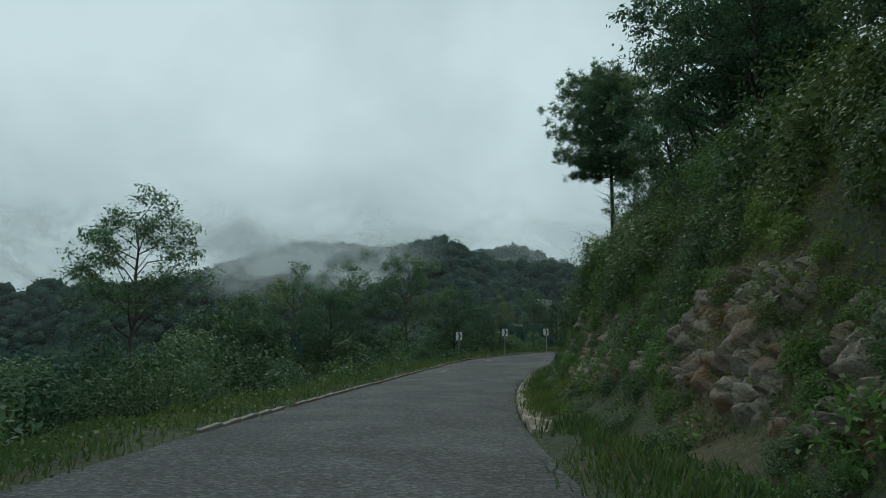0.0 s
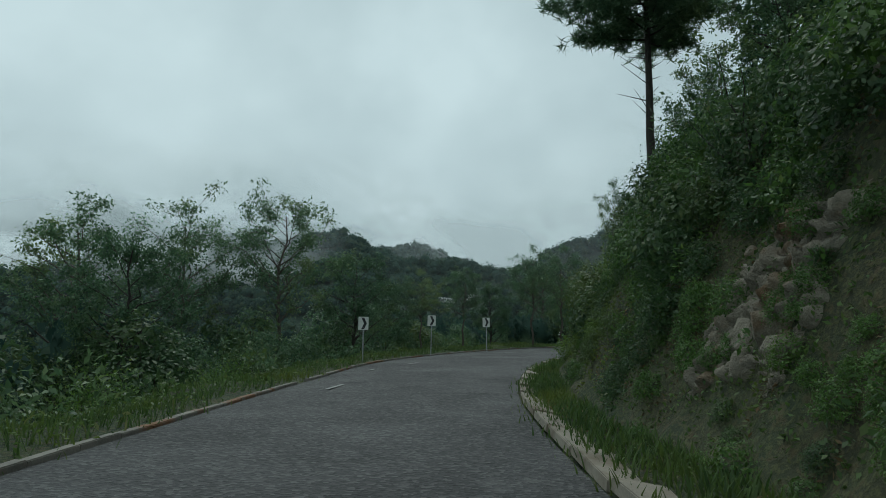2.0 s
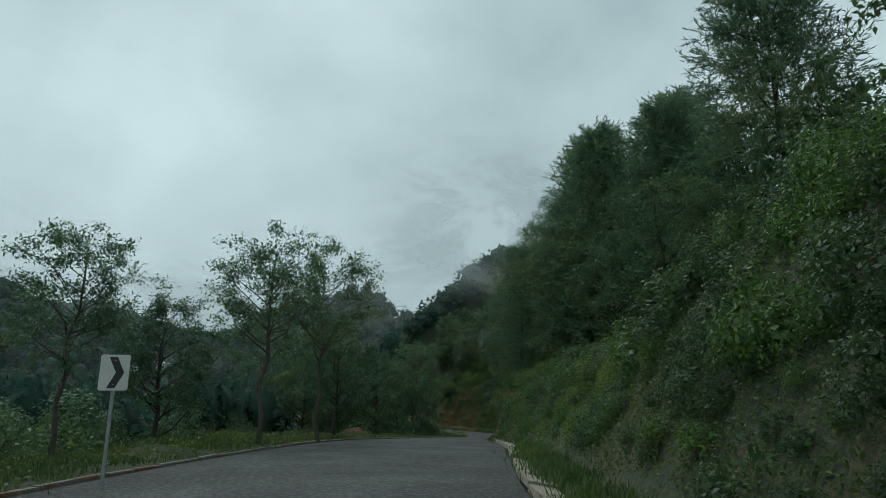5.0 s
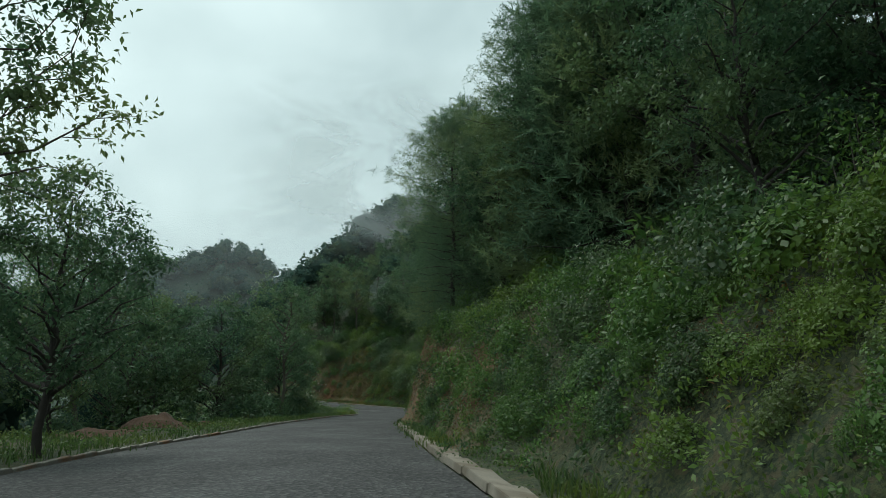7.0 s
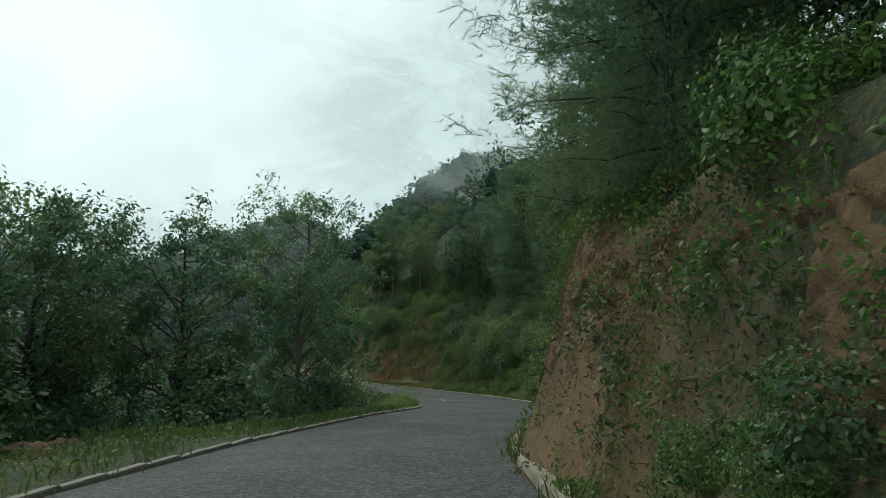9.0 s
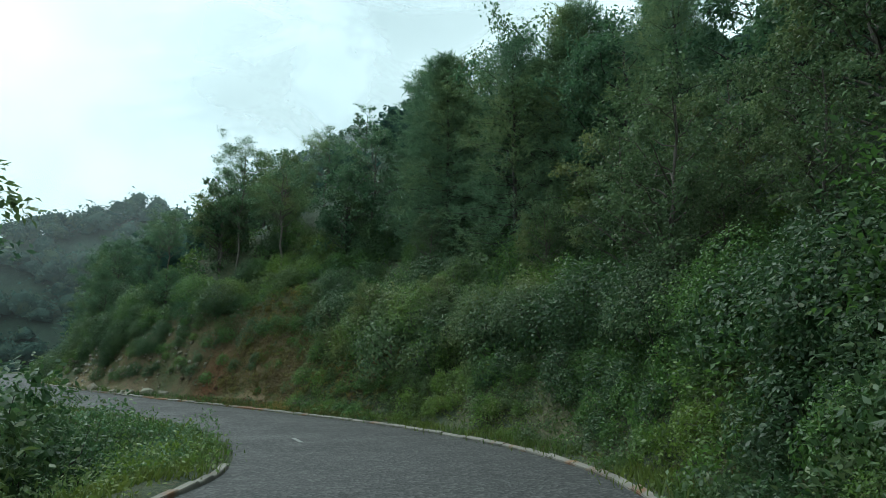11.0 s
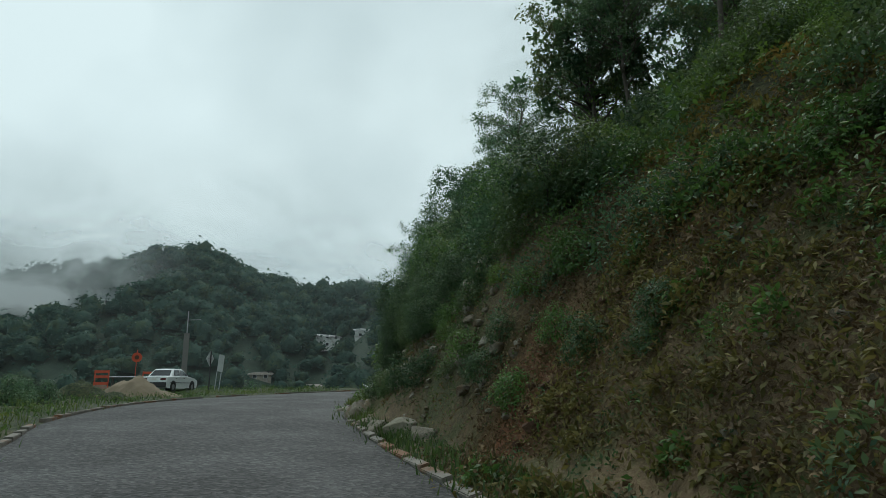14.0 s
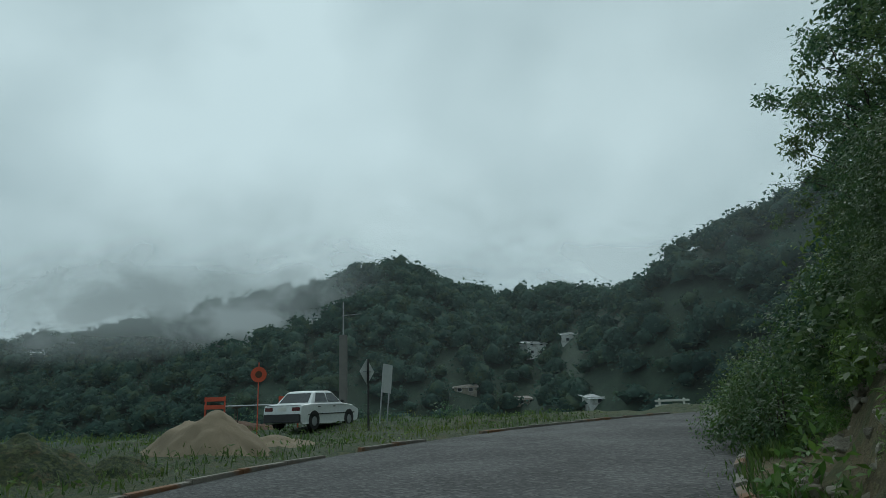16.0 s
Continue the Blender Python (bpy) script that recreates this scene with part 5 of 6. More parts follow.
x1, y1 = strewn(42000, FIRST, LAST, lambda k: LINE[k, 4] + 0.3, lambda k: LINE[k, 4] + LINE[k, 5] + 0.05)
x2, y2 = strewn(52000, FIRST, LAST, lambda k: -LINE[k, 3] - 0.3, lambda k: -LINE[k, 3] - LINE[k, 8] - 2.5)
x, y = np.concatenate([x1, x2]), np.concatenate([y1, y2])
keep = (ripple(x, y, 3.0, 3, 17) > -0.45) & (outward(x, y)[1][:, 2] > 0.80)
x, y = x[keep], y[keep]
z = ground_height(x, y)
n = len(x)
ang = grng.uniform(0, 6.28, n)
h = grng.uniform(0.08, 0.30, n)
tip = np.stack([x + np.cos(ang) * h * 0.6, y + np.sin(ang) * h * 0.6, z + h], 1)
w = 0.008 + 0.010 * grng.random(n)
side = np.stack([-np.sin(ang) * w, np.cos(ang) * w, 0 * w], 1)
foot = np.stack([x, y, z - 0.03], 1)
mid = foot * 0.45 + tip * 0.55 + np.stack([0 * h, 0 * h, h * 0.14], 1)
v = np.stack([foot - side, foot + side, mid + side * 0.8, tip, mid - side * 0.8], 1).reshape(-1, 3)
b = np.arange(n)[:, None] * 5
tagged(new("grass", mesh_of("grass", v, [b + np.array([[0, 1, 2, 4]]), b + np.array([[4, 2, 3]])], GRASS)), "rough green grass along the road verges", "grass", kind="stuff")

# ---------------------------------------------------------------- road furniture
def empty_at(name, m, label, category, group="", kind=""):
    ob = new(name)
    ob.matrix_basis = m
    return tagged(ob, label, category, group, kind)


def height_at(x, y):
    return float(ground_height([x], [y])[0])


def plate(w, h, thick, corner=0.03):
    """An upright sheet with rounded corners, facing -y."""
    bm = bmesh.new()
    pts = []
    for cx, cz, a0 in ((w / 2 - corner, h / 2 - corner, 0), (-w / 2 + corner, h / 2 - corner, 90), (-w / 2 + corner, -h / 2 + corner, 180), (w / 2 - corner, -h / 2 + corner, 270)):
        for k in range(4):
            a = radians(a0 + 30 * k)
            pts.append((cx + corner * math.cos(a), cz + corner * math.sin(a)))
    front = [bm.verts.new((x, -thick / 2, z)) for x, z in pts]
    back = [bm.verts.new((x, thick / 2, z)) for x, z in pts]
    bm.faces.new(front)
    bm.faces.new(back[::-1])
    n = len(pts)
    for k in range(n):
        bm.faces.new((front[k], back[k], back[(k + 1) % n], front[(k + 1) % n]))
    return bm


def chevron_sign(x, y, centre, facing, label, tilt=0.0):
    g = height_at(x, y)
    sign = empty_at("chevron_sign", pose(x, y, g - 0.3, 0, tilt, facing), label, "road sign", "chevron signs in the bend")
    up = centre - g + 0.3
    bm = bmesh.new()
    box_bm(bm, 0.055, 0.055, up + 0.22, pose(0, 0.05, (up + 0.22) / 2), 0.008)
    part("post", bm, STEEL, sign)
    p = part("panel", plate(0.46, 0.60, 0.006), SIGN_WHITE, sign, "white sheet with a worn edge")
    p.location = (0, 0, up)
    bm = bmesh.new()
    a = [(-0.10, 0.26), (0.03, 0.26), (0.155, 0.0), (0.03, -0.26), (-0.10, -0.26), (0.025, 0.0)]
    f = [bm.verts.new((px, -0.0075, pz)) for px, pz in a]
    b = [bm.verts.new((px, -0.0035, pz)) for px, pz in a]
    bm.faces.new(f)
    for k in range(6):
        bm.faces.new((f[k], b[k], b[(k + 1) % 6], f[(k + 1) % 6]))
    arrow = part("arrow", bm, SIGN_BLACK, p, "black chevron pointing right")
    for dz in (0.2, -0.2):
        bm = bmesh.new()
        rod_bm(bm, 0.012, 0.012, 0.012, pose(0, -0.006, dz, 90, 0, 0), 8)
        part("bolt", bm, STEEL, p)
    return sign


chevron_sign(20.8, 41.9, 1.04, -14, "white chevron sign on a grey steel post in tall grass")
chevron_sign(26.2, 47.0, 1.30, -22, "white chevron sign on a grey steel post before dark trees", 0.8)
chevron_sign(31.5, 50.5, 1.32, -34, "white chevron sign on a grey steel post by the outer kerb", -1.0)


# signs seen from behind where the road bends away
def diamond_sign(x, y, centre, facing):
    g = height_at(x, y)
    s = empty_at("warning_sign", pose(x, y, g - 0.3, 0, 0, facing), "diamond warning sign seen from its bare metal back", "road sign")
    bm = bmesh.new()
    box_bm(bm, 0.06, 0.06, centre - g + 0.75, pose(0, -0.05, (centre - g + 0.75) / 2), 0.008)
    part("post", bm, BLACK_TRIM, s, "dark steel post")
    p = part("panel", plate(0.66, 0.66, 0.006), SIGN_BACK, s)
    p.matrix_basis = pose(0, 0, centre - g + 0.3) @ pose(0, 0, 0, 0, 45, 0)
    bm = bmesh.new()
    box_bm(bm, 0.5, 0.02, 0.04, pose(0, -0.018, centre - g + 0.3), 0.004)
    part("bracket", bm, STEEL, s)
    return s


def board_sign(x, y, centre, facing):
    g = height_at(x, y)
    s = empty_at("sign_board", pose(x, y, g - 0.3, 0, 7, facing), "pale tall sign board leaning on two thin posts", "road sign")
    for dx in (-0.2, 0.2):
        bm = bmesh.new()
        box_bm(bm, 0.045, 0.045, centre - g + 0.8, pose(dx, 0.04, (centre - g + 0.8) / 2), 0.006)
        part("post", bm, STEEL, s)
    p = part("panel", plate(0.52, 1.05, 0.006), SIGN_BACK, s)
    p.location = (0, 0, centre - g + 0.35)
    return s


diamond_sign(95.4, 134.0, 1.36, 58)
board_sign(95.95, 134.9, 1.1, 48)


# kerb stones and the concrete gutter, laid piece by piece
def stone_mesh(name, lx, ly, lz, mat, bevel=0.018, slope=0.0):
    bm = bmesh.new()
    box_bm(bm, lx, ly, lz, None, bevel)
    for v in bm.verts:
        if v.co.z > 0:
            v.co.y += slope * (1 if v.co.y > 0 else 0.2)
    me = bpy.data.meshes.new(name)
    bmesh.ops.recalc_face_normals(bm, faces=bm.faces)
    bm.to_mesh(me)
    bm.free()
    me.materials.append(mat)
    return me


STONE = stone_mesh("kerb_stone", 1.0, 0.16, 0.30, KERB_STONE, 0.014)
SLAB = stone_mesh("gutter_slab", 1.9, 0.78, 0.14, CONCRETE, 0.012)


def laid(name, piece, me, a, b, side, step, lift, tilt, label, category, skip=0.0, turn=0.0, gap_seed=3):
    top = tagged(new(name), label, category, kind="structure")
    r = random.Random(gap_seed)
    for k in range(a, b, step):
        if r.random() < skip:
            continue
        p = on_road(k, side(k), lift)
        ob = new(piece, me)
        p2 = on_road(min(k + step, len(LINE) - 1), side(min(k + step, len(LINE) - 1)), lift)
        yaw = math.degrees(math.atan2(p2.y - p.y, p2.x - p.x))
        long_ = (p2 - p).length / (step * 0.5)
        p = (p + p2) / 2
        ob.matrix_basis = pose(p.x, p.y, p.z + r.uniform(-0.012, 0.012), tilt + r.uniform(-2, 2), r.uniform(-0.7, 0.7), yaw + r.uniform(-0.8, 0.8)) @ Matrix.Diagonal((long_, 1, 1, 1))
        ob.parent = top
    return top


laid("kerb_left", "kerb_stone", STONE, nearest_station(11, 8), nearest_station(86, 82), lambda k: -LINE[k, 3] - 0.05, 2, -0.075, 0,
     "low grey concrete kerb along the valley edge", "kerb", 0.04)
laid("kerb_bend", "kerb_stone", STONE, nearest_station(93.5, 93), nearest_station(109, 131), lambda k: -LINE[k, 3] - 0.05, 2, -0.075, 0,
     "low grey concrete kerb along the outer bend", "kerb", 0.1, gap_seed=9)
laid("kerb_right", "kerb_stone", STONE, nearest_station(78, 77.6), nearest_station(101, 124), lambda k: LINE[k, 4] + 0.08, 2, -0.075, -16,
     "pale kerb of tilted concrete blocks stained with red earth", "kerb", 0.01, gap_seed=5)
laid("gutter", "gutter_slab", SLAB, nearest_station(11, 8), nearest_station(73, 74.6), lambda k: LINE[k, 4] + 0.42, 4, 0.02, 9,
     "pale concrete gutter slabs at the foot of the bank", "gutter", 0.02, gap_seed=7)

# worn remains of the centre line
for x, y, turn, ln in ((17.0, 31.4, 60, 1.5), (19.9, 37.4, 55, 0.6), (22.6, 40.2, 48, 1.1), (88.2, 87.0, 50, 1.1)):
    k = nearest_station(x, y)
    bm = bmesh.new()
    box_bm(bm, ln, 0.11, 0.006, None, 0.0)
    d = part("road_dash", bm, PAINT_WHITE)
    d.matrix_basis = pose(x, y, LINE[k, 2] + 0.056, 0, 0, turn)
    tagged(d, "worn white dash of the centre line", "road marking", "centre dashes", "structure")


# ---------------------------------------------------------------- rocks
def rock_mesh(seed, mat, flat=0.75):
    """A broken block with flat faces and sharp edges, a little worn."""
    r = random.Random(seed)
    bm = bmesh.new()
    for _ in range(22):
        d = Vector((r.gauss(0, 1), r.gauss(0, 1), r.gauss(0, 1))).normalized()
        m_ = max(abs(d.x), abs(d.y), abs(d.z))
        bm.verts.new(d / m_ ** 0.65 * r.uniform(0.72, 1.0))
    hull = bmesh.ops.convex_hull(bm, input=bm.verts)
    loose = [g for g in hull["geom_interior"] if isinstance(g, bmesh.types.BMVert)]
    bmesh.ops.delete(bm, geom=loose, context="VERTS")
    bmesh.ops.bevel(bm, geom=list(bm.edges), offset=0.05, segments=1, affect="EDGES")
    for v in bm.verts:
        v.co.z *= flat
    me = bpy.data.meshes.new("rock")
    bmesh.ops.recalc_face_normals(bm, faces=bm.faces)
    bm.to_mesh(me)
    bm.free()
    me.materials.append(mat)
    return me


ROCKS = [rock_mesh(k, ROCK, 0.7 + 0.1 * (k % 3)) for k in range(5)]
PALES = [rock_mesh(20 + k, PALE_ROCK, 0.7 + 0.1 * (k % 3)) for k in range(4)]
rr = random.Random(4)


def lay_rock(x, y, size, pale, label, group, sink=0.35, z=None):
    ob = new("rock", rr.choice(PALES if pale else ROCKS))
    h = height_at(x, y) if z is None else z
    ob.matrix_basis = (pose(x, y, h + size * (0.5 - sink), rr.uniform(-25, 25), rr.uniform(-25, 25), rr.uniform(0, 360))
                       @ Matrix.Diagonal((size * rr.uniform(0.8, 1.25), size * rr.uniform(0.7, 1.0), size * rr.uniform(0.7, 1.05), 1)))
    return tagged(ob, label, "rock", group)


def strew_stones(spots, label):
    """Many small stones, joined: (x, y, size, pale, sink)."""
    done = {True: [], False: []}
    for x, y, size, pale, sink in spots:
        me = rr.choice(PALES if pale else ROCKS)
        v = np.empty(len(me.vertices) * 3, np.float32)
        me.vertices.foreach_get("co", v)
        m = (pose(x, y, height_at(x, y) + size * (0.5 - sink), rr.uniform(-25, 25), rr.uniform(-25, 25), rr.uniform(0, 360))
             @ Matrix.Diagonal((size * rr.uniform(0.8, 1.25), size * rr.uniform(0.7, 1.0), size * rr.uniform(0.7, 1.05), 1)))
        done[pale].append((v.reshape(-1, 3) @ np.array(m.to_3x3()).T + np.array(m.translation), [list(p.vertices) for p in me.polygons]))
    for pale, pieces in done.items():
        me, verts, faces = bpy.data.meshes.new("rubble"), [], []
        for v, fs in pieces:
            faces += [[i + len(verts) for i in f] for f in fs]
            verts += v.tolist()
        me.from_pydata(verts, [], faces)
        me.materials.append(PALE_ROCK if pale else ROCK)
        tagged(new("rubble", me), label, "rubble", kind="stuff")


# boulders and rubble below the slide
for x, y, size in ((97.6, 104.6, 0.5), (97.4, 105.9, 0.36), (97.5, 103.4, 0.30), (97.7, 107.4, 0.34), (98.0, 109.6, 0.42), (98.5, 113.0, 0.38), (97.6, 106.6, 0.26)):
    lay_rock(x, y, size * 1.05, rr.random() < 0.4, "grey boulder at the foot of the bank", "boulders below the slide")
rubble_spots = []
for _ in range(520):
    k = nearest_station(96, 102.5) + int(abs(rr.gauss(0, 1)) * 16) + rr.randrange(0, 24)
    p = on_road(k, LINE[k, 4] + LINE[k, 5] + rr.uniform(-0.3, 2.4))
    rubble_spots.append((p.x, p.y, 0.04 + 0.15 * rr.random() ** 2.6, rr.random() < 0.5, 0.12))
strew_stones(rubble_spots, "broken limestone lumps strewn over the rubble slope")
rubble_spots = []
for _ in range(210):
    k = nearest_station(95.8, 101.5) + rr.randrange(0, 38)
    p = on_road(k, LINE[k, 4] + LINE[k, 5] + rr.uniform(-0.45, 1.1))
    rubble_spots.append((p.x, p.y, 0.05 + 0.17 * rr.random() ** 2.2, rr.random() < 0.45, 0.15))
strew_stones(rubble_spots, "loose broken limestone at the foot of the rubble slope")
rubble_spots = []
for _ in range(70):
    k = nearest_station(94.2, 95.5) + rr.randrange(0, 16)
    p = on_road(k, LINE[k, 4] + LINE[k, 5] + rr.uniform(0.3, 3.0))
    rubble_spots.append((p.x, p.y, rr.uniform(0.05, 0.12), False, 0.3))
strew_stones(rubble_spots, "small stones on the bare earth slope")
# rock laid bare in the bank: cracked, stepped blocks
def rock_face(a, b, low, high, seed, block, proud, cut, mat, label):
    """A broken rock face along the bank from station a to b, between two shares of the bank's run."""
    r = np.random.default_rng(seed)
    along = np.arange(0, (b - a) * 0.5, 0.06)
    rise_ = np.linspace(0, 1, 70)
    sa, ur = np.meshgrid(along, rise_)
    at_ = np.clip(a + sa / 0.5, 0, len(LINE) - 2)
    k0 = at_.astype(int)
    w = at_ - k0
    row = LINE[k0] * (1 - w[..., None]) + LINE[k0 + 1] * w[..., None]
    out_ = RIGHT[k0] * (1 - w[..., None]) + RIGHT[k0 + 1] * w[..., None]
    off = row[..., 4] + row[..., 5] + row[..., 7] * (low + (high - low) * ur)
    x, y = row[..., 0] + out_[..., 0] * off, row[..., 1] + out_[..., 1] * off
    z = ground_height(x.ravel(), y.ravel()).reshape(x.shape)
    up = z - row[..., 2]
    # blocks: the nearest of jittered seeds, each with its own step and slant
    n = int(len(along) * 0.06 * (up.max() + 0.5) / (block * block * 0.75))
    cs, cu = r.uniform(-0.3, along[-1] + 0.3, n), r.uniform(-0.2, up.max() + 0.3, n)
    warp_s, warp_u = sa + 0.10 * ripple(sa, up, 0.6, 2, seed) + 0.25 * up, up + 0.08 * ripple(sa + 9, up, 0.5, 2, seed)
    d = np.hypot((warp_s[..., None] - cs) * 1.25, warp_u[..., None] - cu)
    order = np.argsort(d, axis=-1)
    best, gap = order[..., 0], np.take_along_axis(d, order[..., 1:2], -1)[..., 0] - np.take_along_axis(d, order[..., :1], -1)[..., 0]
    step_ = r.random(n) * proud
    slant = r.normal(size=(n, 2)) * proud * 2.0
    depth = step_[best] + slant[best, 0] * (warp_s - cs[best]) + slant[best, 1] * (warp_u - cu[best])
    depth -= 0.7 * proud * np.clip(1 - gap / 0.07, 0, 1)
    depth += 0.035 * ripple(sa, up, 0.28, 3, seed + 3)
    rim = np.clip(np.minimum(np.minimum(sa, along[-1] - sa) / 0.8, np.minimum(ur, 1 - ur) / 0.16), 0, 1)
    cover_ = np.clip((ripple(sa, up * 1.2, 2.2, 3, seed + 7) - cut) / 0.25, 0, 1) * rim
    depth = depth * cover_ - 0.30 * (1 - cover_)
    v = np.stack([x - out_[..., 0] * depth * 0.9, y - out_[..., 1] * depth * 0.9, z + depth * 0.35], -1).reshape(-1, 3)
    cols_ = len(along)
    i = (np.arange(69)[:, None] * cols_ + np.arange(cols_ - 1)[None]).ravel()
    tagged(new("cliff", mesh_of("cliff", v, np.stack([i, i + 1, i + cols_ + 1, i + cols_], 1), mat)), label, "cliff", kind="structure")


rock_face(nearest_station(12.5, -3), nearest_station(20.0, 20.5), 0.05, 0.47, 5, 0.24, 0.22, -0.15, ROCK, "cracked weathered limestone face standing out of the green bank")
rock_face(nearest_station(55.5, 58.5), nearest_station(71.5, 72.5), 0.04, 0.88, 8, 0.30, 0.085, -0.20, EARTH_FACE, "crumbling brown earth face with cracks and runnels")
for _ in range(26):
    k = rr.choice(((15.5, 4.5), (16.3, 7.0), (17.3, 10.0), (18.6, 14.0), (20.6, 19.4)))
    lay_rock(k[0] + rr.gauss(0, 0.6), k[1] + rr.gauss(0, 1.2), rr.uniform(0.08, 0.2), rr.random() < 0.35,
             "weathered limestone block standing out of the green bank", "blocks on the bank", 0.5)
# old dry-stone walling at the foot of the earth cliff
for cx, cy, n in ((60.9, 62.4, 34), (65.3, 67.0, 18), (68.3, 69.6, 14)):
    for _ in range(n):
        k = nearest_station(cx, cy) + rr.randrange(-3, 4)
        up = rr.random()
        p = on_road(k, LINE[k, 4] + LINE[k, 5] + up * 0.5 - 0.1)
        lay_rock(p.x, p.y, rr.uniform(0.05, 0.10), rr.random() < 0.3, "rough whitish stone in a tumbled dry wall", "tumbled wall stones", 0.1)

# red earth laid bare, and loose heaps
def heap(name, x, y, radius, tall, mat, label, seed):
    r = np.random.default_rng(seed)
    n = 44
    u = np.linspace(-1.25, 1.25, n)
    a, b = np.meshgrid(u, u)
    d = np.hypot(a, b)
    z = tall * np.clip(1 - d ** 1.25, -0.12, 1) * (1 + 0.16 * ripple(a * 2 + seed, b * 2, 0.9, 3, seed)) + 0.07 * tall ** 0.5 * ripple(a + seed, b, 0.22, 4, seed)
    px, py = x + a * radius, y + b * radius * 0.8
    g = ground_height(px.ravel(), py.ravel()).reshape(n, n)
    i = (np.arange(n - 1)[:, None] * n + np.arange(n - 1)[None]).ravel()
    ob = new(name, mesh_of(name, np.stack([px.ravel(), py.ravel(), (g + z - 0.03).ravel()], 1), np.stack([i, i + 1, i + n + 1, i + n], 1), mat, smooth=True))
    return tagged(ob, label, "heap")


heap("sand_mound", 91.7, 127.5, 1.55, 1.0, SAND, "heap of pale brown sand beside the road", 3)
heap("sand_spread", 93.0, 129.6, 1.2, 0.22, SAND, "low spread of brown sand near the parked car", 5)
heap("earth_mound", 89.6, 139.5, 1.9, 0.55, RED_SOIL, "heap of reddish earth on the shoulder", 6)
heap("earth_mound", 89.9, 122.4, 1.35, 0.8, GROUND, "overgrown heap of earth on the shoulder", 14)
heap("earth_mound", 91.2, 123.6, 0.8, 0.4, GROUND, "small overgrown heap of earth on the shoulder", 15)
heap("earth_mound", 58.0, 74.8, 1.6, 0.75, RED_SOIL, "grown-over heap of red brown earth", 8)
heap("earth_mound", 61.6, 77.8, 1.5, 0.5, RED_SOIL, "low heap of red brown earth", 9)
heap("earth_mound", 54.6, 73.0, 1.5, 0.4, RED_SOIL, "low heap of earth under weeds", 10)
CLOD = rock_mesh(77, RED_SOIL, 0.8)
for _ in range(12):
    lay_rock(98.1 + rr.gauss(0, 0.35), 100.6 + rr.gauss(0, 0.6), rr.uniform(0.07, 0.16), False, "clod of fresh orange red earth", "red earth clods", 0.3).data = CLOD


